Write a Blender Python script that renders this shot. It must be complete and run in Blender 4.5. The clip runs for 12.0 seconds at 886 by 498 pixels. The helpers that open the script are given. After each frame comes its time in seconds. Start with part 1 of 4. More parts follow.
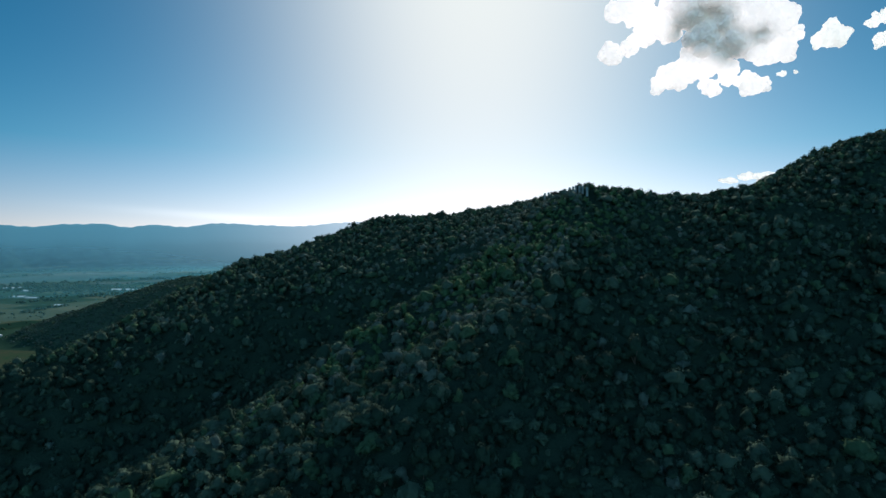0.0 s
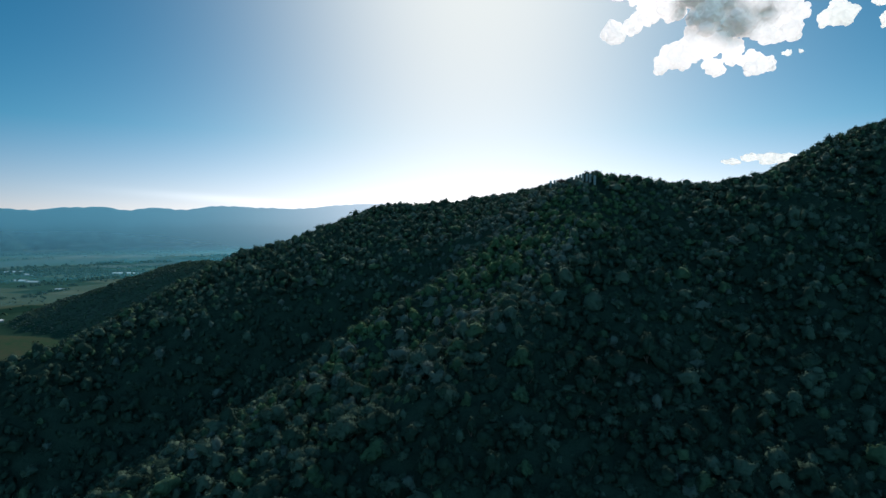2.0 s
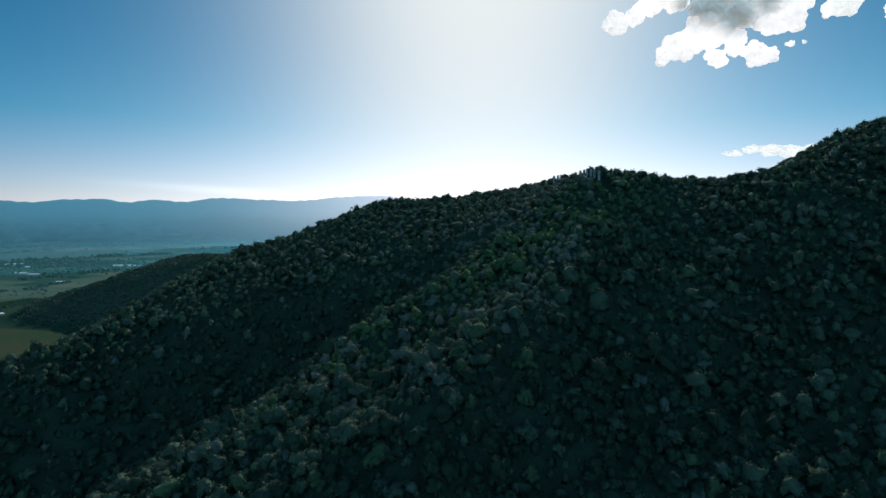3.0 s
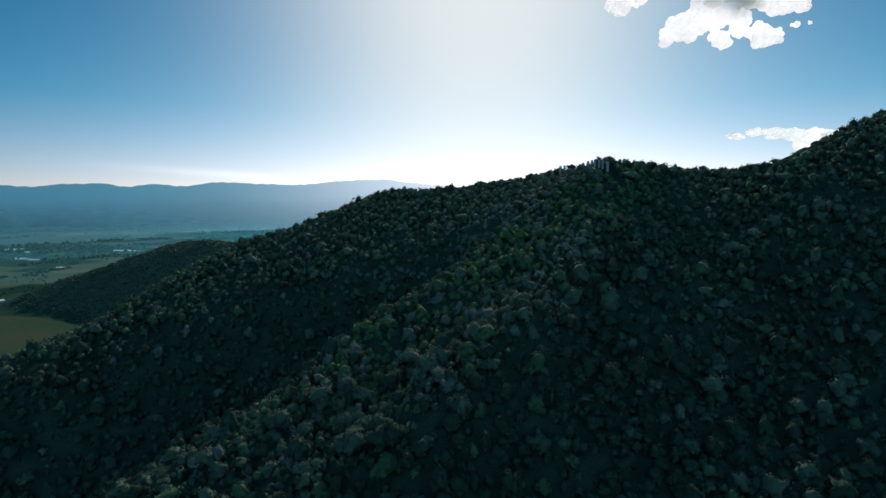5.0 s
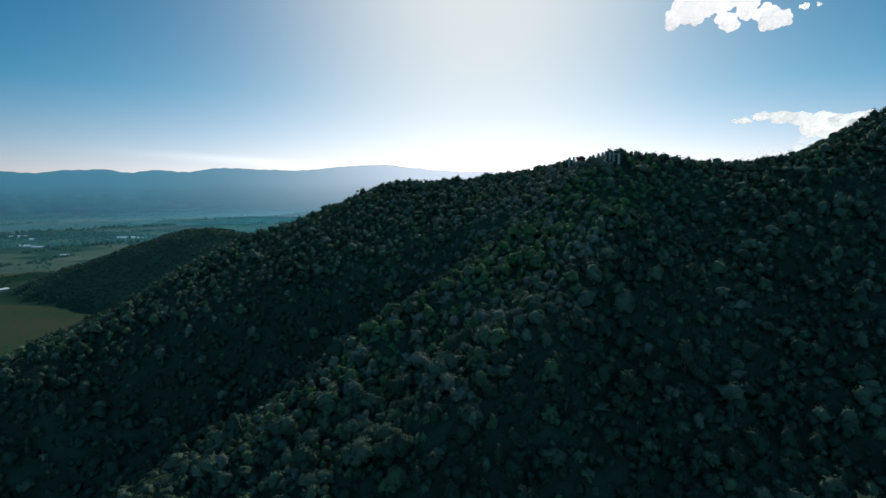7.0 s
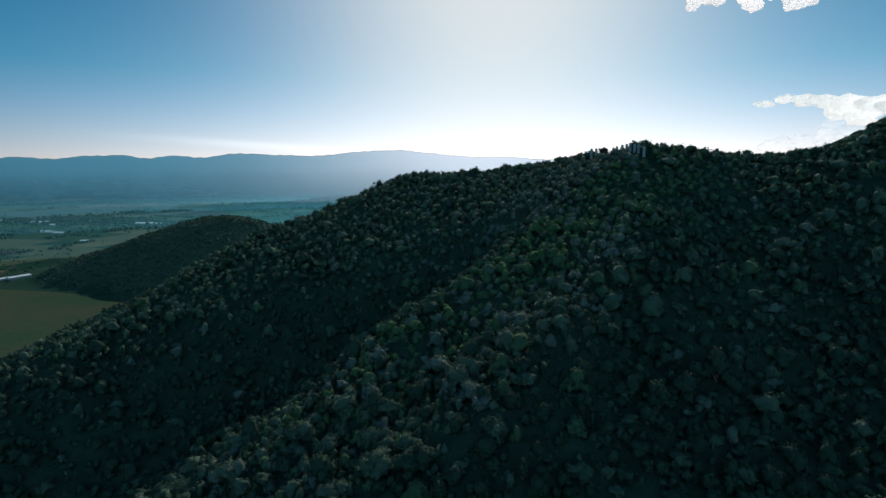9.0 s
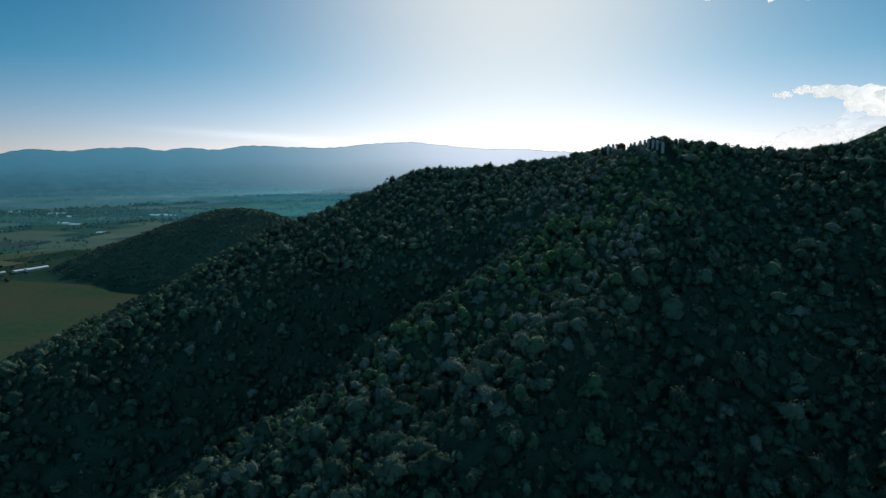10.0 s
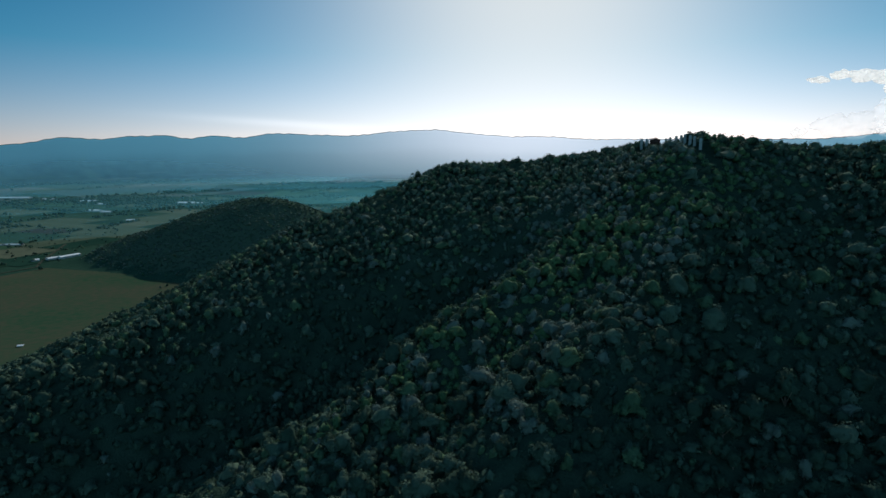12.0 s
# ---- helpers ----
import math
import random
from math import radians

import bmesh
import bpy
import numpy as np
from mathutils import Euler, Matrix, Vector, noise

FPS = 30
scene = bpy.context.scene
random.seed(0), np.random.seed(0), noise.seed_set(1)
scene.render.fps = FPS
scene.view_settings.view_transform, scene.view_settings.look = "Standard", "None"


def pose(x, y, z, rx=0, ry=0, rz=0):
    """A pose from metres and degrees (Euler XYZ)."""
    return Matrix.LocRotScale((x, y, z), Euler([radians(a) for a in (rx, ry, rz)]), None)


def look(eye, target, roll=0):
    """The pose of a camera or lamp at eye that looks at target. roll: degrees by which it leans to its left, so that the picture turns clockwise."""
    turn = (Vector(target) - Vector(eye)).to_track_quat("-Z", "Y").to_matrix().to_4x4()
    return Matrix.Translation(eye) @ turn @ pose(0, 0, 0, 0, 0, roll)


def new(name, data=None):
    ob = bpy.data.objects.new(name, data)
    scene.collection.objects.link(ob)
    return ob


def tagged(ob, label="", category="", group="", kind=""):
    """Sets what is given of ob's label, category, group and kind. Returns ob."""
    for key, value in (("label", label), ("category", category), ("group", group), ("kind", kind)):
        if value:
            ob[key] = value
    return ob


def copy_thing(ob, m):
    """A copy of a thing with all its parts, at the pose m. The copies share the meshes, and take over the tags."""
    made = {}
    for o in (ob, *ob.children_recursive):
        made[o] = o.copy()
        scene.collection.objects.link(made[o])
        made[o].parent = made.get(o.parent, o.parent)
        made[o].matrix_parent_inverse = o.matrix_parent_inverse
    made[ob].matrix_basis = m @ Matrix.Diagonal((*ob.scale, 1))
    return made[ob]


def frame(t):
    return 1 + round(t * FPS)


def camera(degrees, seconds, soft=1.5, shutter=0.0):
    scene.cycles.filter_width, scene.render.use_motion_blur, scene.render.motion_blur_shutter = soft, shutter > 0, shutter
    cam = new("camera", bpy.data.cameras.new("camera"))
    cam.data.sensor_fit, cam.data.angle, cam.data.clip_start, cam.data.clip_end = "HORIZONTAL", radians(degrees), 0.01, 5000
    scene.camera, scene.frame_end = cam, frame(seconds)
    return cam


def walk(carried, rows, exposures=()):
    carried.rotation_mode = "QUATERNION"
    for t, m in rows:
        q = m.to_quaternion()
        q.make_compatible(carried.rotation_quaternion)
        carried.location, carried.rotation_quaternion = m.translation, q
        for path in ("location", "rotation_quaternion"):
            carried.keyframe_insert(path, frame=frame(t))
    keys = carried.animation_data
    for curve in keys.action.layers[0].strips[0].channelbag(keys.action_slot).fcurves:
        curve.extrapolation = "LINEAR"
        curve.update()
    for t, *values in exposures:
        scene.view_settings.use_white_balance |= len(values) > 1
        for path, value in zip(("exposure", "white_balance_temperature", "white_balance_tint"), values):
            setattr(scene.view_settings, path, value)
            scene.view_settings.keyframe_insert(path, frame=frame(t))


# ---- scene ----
cam = camera(77.0, 12.0, soft=1.5)
METRES, EYE, TILT, LEAN, TURN = 55.0, 185.0, 0.0, 0.0, 0.0
ROWS = [
    (0.0, 0.0, 0.0, 0.0, 0.0, 0.0, 0.0),
    (0.5, -0.009, 0.0341, 0.0236, 0.02, -0.52, 0.04),
    (1.0, -0.0187, 0.0677, 0.0461, 0.01, -0.99, 0.04),
    (1.5, -0.0277, 0.1015, 0.0703, 0.03, -1.46, 0.14),
    (2.0, -0.0363, 0.1348, 0.0929, 0.06, -1.89, 0.13),
    (2.5, -0.0453, 0.1683, 0.1161, 0.08, -2.32, 0.16),
    (3.0, -0.0539, 0.202, 0.1396, 0.12, -2.74, 0.13),
    (5.0, -0.0949, 0.3368, 0.2346, 0.16, -4.44, 0.21),
    (5.5, -0.1033, 0.3698, 0.2576, 0.2, -4.84, 0.23),
    (6.0, -0.1136, 0.403, 0.2807, 0.23, -5.22, 0.27),
    (6.5, -0.1218, 0.4375, 0.303, 0.3, -5.61, 0.33),
    (7.0, -0.1325, 0.47, 0.3258, 0.46, -5.98, 0.31),
    (9.0, -0.1727, 0.6005, 0.4138, 1.95, -7.53, 0.36),
    (9.5, -0.1839, 0.6334, 0.4356, 2.48, -7.94, 0.36),
    (10.0, -0.1946, 0.6663, 0.459, 3.18, -8.35, 0.34),
    (10.5, -0.2066, 0.6979, 0.4802, 3.95, -8.72, 0.31),
    (11.0, -0.2172, 0.7317, 0.5031, 4.67, -9.13, 0.33),
    (11.5, -0.2295, 0.7649, 0.5264, 5.18, -9.41, 0.37),
    (12.0, -0.2421, 0.7983, 0.5502, 5.52, -9.64, 0.35),
]
EXPOSURE = [(0.0, 0.03, 6100, 5), (6.0, -0.08, 6100, 5), (12.0, -0.18, 6100, 5)]
walk(cam, [(t, pose(0, 0, EYE, TILT, LEAN, TURN) @ pose(METRES * x, METRES * y, METRES * z, 90 + pitch, roll, yaw)) for t, x, y, z, yaw, pitch, roll in ROWS], EXPOSURE)

# ---- sky and sun ----
SUN_AZ, SUN_EL, GLOW_AZ = 7.5, 30.0, radians(7.0)
sa, se = radians(SUN_AZ), radians(SUN_EL)
TO_SUN = (math.sin(sa) * math.cos(se), math.cos(sa) * math.cos(se), math.sin(se))
SKY, AUREOLE, LOW_GLOW = 0.056, 0.88, 0.95
world = bpy.data.worlds.new("sky")
scene.world = world
world.use_nodes = True
wt = world.node_tree
wn, wl = wt.nodes, wt.links
sky = wn.new("ShaderNodeTexSky")
sky.sky_type = "NISHITA"
sky.sun_disc = False
sky.sun_elevation, sky.sun_rotation = se, sa
sky.altitude, sky.air_density, sky.dust_density, sky.ozone_density = 1500, 1.0, 1.2, 3.0
def sky_math(op, a, b=None):
    n = wn.new("ShaderNodeMath")
    n.operation = op
    for k, v in enumerate((a, b)):
        if isinstance(v, (int, float)):
            n.inputs[k].default_value = v
        elif v is not None:
            wl.new(v, n.inputs[k])
    return n.outputs[0]


way = wn.new("ShaderNodeTexCoord")
# deep blue-green aloft, paler towards the horizon
height = wn.new("ShaderNodeSeparateXYZ")
wl.new(way.outputs["Generated"], height.inputs[0])
tone = wn.new("ShaderNodeMix")
tone.data_type = "RGBA"
tone.inputs[6].default_value = (1.32, 0.99, 1.14, 1)
tone.inputs[7].default_value = (0.12, 0.92, 1.05, 1)
tinted = wn.new("ShaderNodeMix")
tinted.data_type, tinted.blend_type = "RGBA", "MULTIPLY"
tinted.inputs["Factor"].default_value = 1.0
wl.new(sky.outputs[0], tinted.inputs[6])
# unseen sky overhead and opposite the sun, brightened as added fill for the hillside
fill_tone = wn.new("ShaderNodeMix")
fill_tone.data_type = "RGBA"
fill_tone.inputs[7].default_value = (2.55, 3.4, 3.0, 1)
overhead = wn.new("ShaderNodeMapRange")
overhead.interpolation_type = "SMOOTHSTEP"
overhead.inputs["From Min"].default_value, overhead.inputs["From Max"].default_value = 0.15, 0.9
wl.new(sky_math("SUBTRACT", sky_math("MULTIPLY", height.outputs["Z"], 0.6), sky_math("MULTIPLY", height.outputs["Y"], 0.8)), overhead.inputs["Value"])
wl.new(overhead.outputs["Result"], fill_tone.inputs[0])
wl.new(tone.outputs[2], fill_tone.inputs[6])
wl.new(fill_tone.outputs[2], tinted.inputs[7])

# bright aureole of hazy air round the sun, falling off with the angle from it
# (taken with heights halved, since the haze below the sun shines too)
squash = Vector((1.0, 1.0, 0.5))
low = wn.new("ShaderNodeVectorMath")
low.operation = "MULTIPLY"
low.inputs[1].default_value = squash
wl.new(way.outputs["Generated"], low.inputs[0])
unit = wn.new("ShaderNodeVectorMath")
unit.operation = "NORMALIZE"
wl.new(low.outputs[0], unit.inputs[0])
dot = wn.new("ShaderNodeVectorMath")
dot.operation = "DOT_PRODUCT"
dot.inputs[1].default_value = (Vector((math.sin(radians(3.8)) * math.cos(se), math.cos(radians(3.8)) * math.cos(se), TO_SUN[2])) * squash).normalized()
wl.new(unit.outputs[0], dot.inputs[0])
angle = sky_math("ARCCOSINE", sky_math("MINIMUM", dot.outputs["Value"], 0.9999))
# the air loses its blue towards the sun
blue = sky_math("SUBTRACT", 1.0, sky_math("MULTIPLY", sky_math("EXPONENT", sky_math("MULTIPLY", angle, -3.2)), 0.72))
wl.new(sky_math("MULTIPLY", sky_math("MINIMUM", sky_math("MULTIPLY", sky_math("MAXIMUM", height.outputs["Z"], 0.0), 6.0), 1.0), blue), tone.inputs[0])
halo = sky_math("EXPONENT", sky_math("MULTIPLY", sky_math("POWER", sky_math("DIVIDE", angle, radians(18.5)), 2.1), -1.0))
both = wn.new("ShaderNodeMix")
both.data_type = "RGBA"
both.inputs[7].default_value = (1.0 * AUREOLE / SKY, 0.985 * AUREOLE / SKY, 0.95 * AUREOLE / SKY, 1)
wl.new(halo, both.inputs[0])
wl.new(tinted.outputs[2], both.inputs[6])
# warm white haze low down on the sun's side
low_sun = wn.new("ShaderNodeVectorMath")
low_sun.operation = "DOT_PRODUCT"
low_sun.inputs[1].default_value = (math.sin(GLOW_AZ), math.cos(GLOW_AZ), 0.0)
wl.new(way.outputs["Generated"], low_sun.inputs[0])
near_sun = sky_math("POWER", sky_math("MAXIMUM", low_sun.outputs["Value"], 0.0), 3.2)
near_rim = sky_math("EXPONENT", sky_math("MULTIPLY", sky_math("MAXIMUM", height.outputs["Z"], 0.0), -9.5))
rim_rgb = wn.new("ShaderNodeVectorMath")
rim_rgb.operation = "SCALE"
rim_rgb.inputs[0].default_value = (1.0, 0.90, 0.84)
wl.new(sky_math("MULTIPLY", sky_math("MULTIPLY", near_sun, near_rim), LOW_GLOW / SKY), rim_rgb.inputs["Scale"])
# one long faint streak of high cloud low over the mountains
east = sky_math("ARCTAN2", height.outputs["X"], height.outputs["Y"])
along = sky_math("DIVIDE", sky_math("SUBTRACT", east, radians(-20.0)), radians(8.5))
mid_line = sky_math("MULTIPLY_ADD", along, -0.0085)
wn[-1].inputs[2].default_value = 0.052
across = sky_math("DIVIDE", sky_math("SUBTRACT", height.outputs["Z"], mid_line), 0.0065)
spread = sky_math("ADD", sky_math("MULTIPLY", along, along), sky_math("MULTIPLY", across, across))
streaks = sky_math("MULTIPLY", sky_math("EXPONENT", sky_math("MULTIPLY", spread, -1.0)), 0.15 / SKY)
streak_rgb = wn.new("ShaderNodeVectorMath")
streak_rgb.operation = "SCALE"
streak_rgb.inputs[0].default_value = (1.0, 0.88, 0.84)
wl.new(streaks, streak_rgb.inputs["Scale"])
hazy = wn.new("ShaderNodeVectorMath")
hazy.operation = "ADD"
wl.new(rim_rgb.outputs[0], hazy.inputs[0])
wl.new(streak_rgb.outputs[0], hazy.inputs[1])
total = wn.new("ShaderNodeVectorMath")
total.operation = "ADD"
wl.new(both.outputs[2], total.inputs[0])
wl.new(hazy.outputs[0], total.inputs[1])
wn["Background"].inputs["Strength"].default_value = SKY
wl.new(total.outputs[0], wn["Background"].inputs["Color"])
sun_data = bpy.data.lights.new("sun", "SUN")
sun_data.energy = 3.3
sun_data.angle = radians(0.53)
sun_data.color = (1.0, 0.96, 0.90)
sun = new("sun", sun_data)
sun.matrix_world = look((0, 0, 900), (-900 * TO_SUN[0], -900 * TO_SUN[1], 900 - 900 * TO_SUN[2]))

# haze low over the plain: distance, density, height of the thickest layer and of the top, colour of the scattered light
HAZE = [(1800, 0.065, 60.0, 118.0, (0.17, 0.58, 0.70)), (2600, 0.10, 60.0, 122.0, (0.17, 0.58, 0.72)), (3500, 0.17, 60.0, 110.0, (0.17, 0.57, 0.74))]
# haze before the far mountains: distance, density, colour; and the glare towards the sun, painted as a white tint:
# density, colour, middle and width in degrees
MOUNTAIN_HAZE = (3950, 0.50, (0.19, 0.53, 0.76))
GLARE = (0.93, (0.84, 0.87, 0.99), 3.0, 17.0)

# ---- materials ----
def material(name, base, rough=0.9, spec=0.2):
    m = bpy.data.materials.new(name)
    m.use_nodes = True
    b = m.node_tree.nodes["Principled BSDF"]
    b.inputs["Base Color"].default_value = (*base, 1)
    b.inputs["Roughness"].default_value = rough
    b.inputs["Specular IOR Level"].default_value = spec
    return m


def varied(name, low, high, scale, fine, rough=0.9, spec=0.2, bump=0.0, distance=0.2, detail=6.0):
    """A surface whose colour wanders between two tones at a coarse and a fine scale (metres), with relief."""
    m = material(name, low, rough, spec)
    nt = m.node_tree
    b = nt.nodes["Principled BSDF"]
    geo = nt.nodes.new("ShaderNodeNewGeometry")
    coarse = nt.nodes.new("ShaderNodeTexNoise")
    coarse.inputs["Scale"].default_value = 1.0 / scale
    coarse.inputs["Detail"].default_value = detail
    small = nt.nodes.new("ShaderNodeTexNoise")
    small.inputs["Scale"].default_value = 1.0 / fine
    small.inputs["Detail"].default_value = detail
    for n in (coarse, small):
        nt.links.new(geo.outputs["Position"], n.inputs["Vector"])
    mix = nt.nodes.new("ShaderNodeMath")
    mix.operation = "MULTIPLY_ADD"
    mix.inputs[1].default_value = 0.55
    nt.links.new(coarse.outputs["Fac"], mix.inputs[0])
    half = nt.nodes.new("ShaderNodeMath")
    half.operation = "MULTIPLY"
    half.inputs[1].default_value = 0.45
    nt.links.new(small.outputs["Fac"], half.inputs[0])
    nt.links.new(half.outputs[0], mix.inputs[2])
    ramp = nt.nodes.new("ShaderNodeValToRGB")
    ramp.color_ramp.elements[0].position, ramp.color_ramp.elements[1].position = 0.36, 0.64
    ramp.color_ramp.elements[0].color = (*low, 1)
    ramp.color_ramp.elements[1].color = (*high, 1)
    nt.links.new(mix.outputs[0], ramp.inputs["Fac"])
    nt.links.new(ramp.outputs["Color"], b.inputs["Base Color"])
    if bump:
        bp = nt.nodes.new("ShaderNodeBump")
        bp.inputs["Strength"].default_value = bump
        bp.inputs["Distance"].default_value = distance
        nt.links.new(small.outputs["Fac"], bp.inputs["Height"])
        nt.links.new(bp.outputs["Normal"], b.inputs["Normal"])
    return m


def foliage(name, low, high):
    m = varied(name, low, high, 14.0, 0.45, rough=0.9, spec=0.03, bump=0.4, distance=0.3)
    nt = m.node_tree
    b = nt.nodes["Principled BSDF"]
    ramp = [n for n in nt.nodes if n.type == "VALTORGB"][0]
    tl = nt.nodes.new("ShaderNodeBsdfTranslucent")
    nt.links.new(ramp.outputs["Color"], tl.inputs["Color"])
    mx = nt.nodes.new("ShaderNodeMixShader")
    mx.inputs[0].default_value = 0.14
    nt.links.new(b.outputs[0], mx.inputs[1])
    nt.links.new(tl.outputs[0], mx.inputs[2])
    nt.links.new(mx.outputs[0], nt.nodes["Material Output"].inputs["Surface"])
    return m


FOLIAGE = [
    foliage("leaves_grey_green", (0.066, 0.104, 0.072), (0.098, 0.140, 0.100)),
    # dark leaves, which also carry the painted shade of the ravines
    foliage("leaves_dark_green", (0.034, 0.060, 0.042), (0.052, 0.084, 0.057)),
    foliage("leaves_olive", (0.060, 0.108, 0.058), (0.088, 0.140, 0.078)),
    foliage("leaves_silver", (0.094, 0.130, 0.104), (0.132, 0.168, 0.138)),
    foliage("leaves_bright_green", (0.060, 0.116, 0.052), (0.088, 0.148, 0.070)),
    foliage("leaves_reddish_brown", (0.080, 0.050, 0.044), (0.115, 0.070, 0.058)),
]
# kept dark, so the shade between the crowns is in its colour
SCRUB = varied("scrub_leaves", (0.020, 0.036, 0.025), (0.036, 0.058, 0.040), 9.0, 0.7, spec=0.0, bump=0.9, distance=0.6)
BARK = varied("bark", (0.10, 0.075, 0.055), (0.20, 0.165, 0.13), 1.5, 0.08, bump=0.5, distance=0.02)
SOIL = varied("scrub_ground", (0.045, 0.072, 0.050), (0.070, 0.100, 0.064), 25.0, 1.2, spec=0.0, bump=0.6, distance=0.5)
PLAIN = varied("plain_grass", (0.020, 0.048, 0.032), (0.036, 0.070, 0.046), 260.0, 14.0, spec=0.0, bump=0.2, distance=0.5)
MOUNTAIN = varied("far_mountain", (0.010, 0.034, 0.034), (0.055, 0.110, 0.092), 420.0, 70.0, spec=0.0)
# crop colours lean to blue, which paints in part of the valley haze
CROPS = [varied("crop_%s" % n, lo, hi, 60.0, 5.0, spec=0.0) for n, lo, hi in (
    ("green", (0.022, 0.050, 0.031), (0.034, 0.068, 0.042)), ("dry_grass", (0.056, 0.080, 0.052), (0.082, 0.104, 0.066)),
    ("ploughed", (0.034, 0.036, 0.034), (0.048, 0.050, 0.046)), ("young_green", (0.036, 0.074, 0.042), (0.050, 0.094, 0.054)),
    ("stubble", (0.082, 0.096, 0.062), (0.106, 0.118, 0.076)), ("dark_green", (0.014, 0.040, 0.028), (0.022, 0.054, 0.036)),
    ("pale_stubble", (0.070, 0.092, 0.084), (0.096, 0.118, 0.104)))]
MEADOW = varied("meadow", (0.030, 0.068, 0.036), (0.074, 0.068, 0.044), 170.0, 9.0, spec=0.0)
TRACK = varied("dirt_track", (0.045, 0.050, 0.038), (0.075, 0.075, 0.055), 20.0, 1.5, spec=0.0)
WATER = material("river_water", (0.30, 0.36, 0.38), 0.25, 0.9)
ROOF_WHITE = varied("white_sheet_roof", (0.62, 0.63, 0.62), (0.80, 0.80, 0.78), 12.0, 1.0, rough=0.5, spec=0.4)
WALL_PALE = varied("pale_plaster", (0.42, 0.40, 0.36), (0.58, 0.56, 0.52), 6.0, 0.6)
SIGN = varied("weathered_grey_paint", (0.24, 0.27, 0.27), (0.34, 0.37, 0.36), 2.0, 0.25)


# ---- mesh helpers ----
def mesh_from(name, verts, faces, mats, index=None, smooth=False, normals=None):
    """A mesh from arrays of corners and triangles or quads."""
    me = bpy.data.meshes.new(name)
    verts, faces = np.asarray(verts, np.float32), np.asarray(faces, np.int32)
    n, k = faces.shape
    me.vertices.add(len(verts))
    me.vertices.foreach_set("co", verts.ravel())
    me.loops.add(n * k)
    me.loops.foreach_set("vertex_index", faces.ravel())
    me.polygons.add(n)
    me.polygons.foreach_set("loop_start", np.arange(0, n * k, k, dtype=np.int32))
    for m in mats:
        me.materials.append(m)
    if index is not None:
        me.polygons.foreach_set("material_index", np.asarray(index, np.int32))
    if np.ndim(smooth) or smooth:
        me.polygons.foreach_set("use_smooth", np.broadcast_to(np.asarray(smooth, bool), n).copy())
    if normals is not None:
        me.attributes.new("custom_normal", "FLOAT_VECTOR", "POINT").data.foreach_set("vector", np.asarray(normals, np.float32).ravel())
    me.update(calc_edges=True)
    return me


def part(name, me, parent, label=""):
    ob = new(name, me)
    ob.parent = parent
    return tagged(ob, label)


# ---- the lie of the land ----
def smooth_max(hs, k):
    m = hs[0]
    for h in hs[1:]:
        m = np.maximum(m, h)
    return m + k * np.log(sum(np.exp(np.maximum((h - m) / k, -60)) for h in hs))


def ridge(x, y, crest, fall_left, fall_right, r=12.0):
    """Height of a ridge whose crest runs along the points given, falling away on either hand."""
    hs = []
    for (ax, ay, az), (bx, by, bz) in zip(crest[:-1], crest[1:]):
        dx, dy = bx - ax, by - ay
        length = math.hypot(dx, dy)
        u = np.clip(((x - ax) * dx + (y - ay) * dy) / length**2, 0, 1)
        d = np.hypot(x - ax - u * dx, y - ay - u * dy)
        w = 0.5 + 0.5 * np.tanh((dx * (y - ay) - dy * (x - ax)) / length / 15.0)
        hs.append(az + u * (bz - az) - (fall_left * w + fall_right * (1 - w)) * (np.sqrt(d * d + r * r) - r))
    return smooth_max(hs, 3.0)


LEFT_RIDGE = [(-420, 60, 20), (-283.2, 167, 102), (-170.9, 262.4, 134), (-119.1, 349.6, 173.8), (-40.3, 416.3, 204.5), (-3.8, 413.1, 205), (74.5, 392.3, 216.4), (106.9, 371.7, 196.9)]
RIGHT_RIDGE = [(93, 349.5, 222.1), (145.8, 345.9, 213.1), (180.3, 316.9, 216.3), (240.5, 328, 243.9), (309.8, 331.2, 268.2), (420, 330.4, 300), (600, 330, 330)]
SPUR = [(77.6, 333.8, 209.5), (67.6, 287.6, 190), (28.8, 221.4, 156.7), (-2.1, 190.7, 138.3), (-58.7, 160.6, 96.6), (-150, 90, 60)]
SPUR_EDGE = [(70.1, 334.9, 207.3), (26.7, 303.2, 179.4), (-26.8, 258.6, 149.8), (-51.6, 240.9, 127), (-89.6, 207.1, 96), (-160, 150, 59.9)]
RIGHT_SPUR = [(187.1, 336.9, 213.8), (171.3, 273, 172.6), (150, 190, 120), (140, 100, 70)]
RAVINE = [(5, 318), (-55, 278), (-105, 235), (-165, 175)]
FAR_HILL = [(-1010, 1150, -14), (-905, 1150, -2), (-832, 1150, 30), (-765, 1150, 53), (-700, 1150, 73), (-636, 1150, 94), (-573, 1150, 115), (-530, 1150, 126), (-492, 1150, 129), (-460, 1150, 124), (-428, 1150, 114), (-380, 1150, 98), (-250, 1130, 60)]


def from_line(x, y, line):
    """Distance from a line on the plan, and the hand of it on which a point lies (left is 1)."""
    best, hand = np.full(np.shape(x), 1e9), np.zeros(np.shape(x))
    for (ax, ay, *_), (bx, by, *_) in zip(line[:-1], line[1:]):
        dx, dy = bx - ax, by - ay
        u = np.clip(((x - ax) * dx + (y - ay) * dy) / (dx * dx + dy * dy), 0, 1)
        d = np.hypot(x - ax - u * dx, y - ay - u * dy)
        hand = np.where(d < best, np.sign(dx * (y - ay) - dy * (x - ax)), hand)
        best = np.minimum(d, best)
    return best, hand


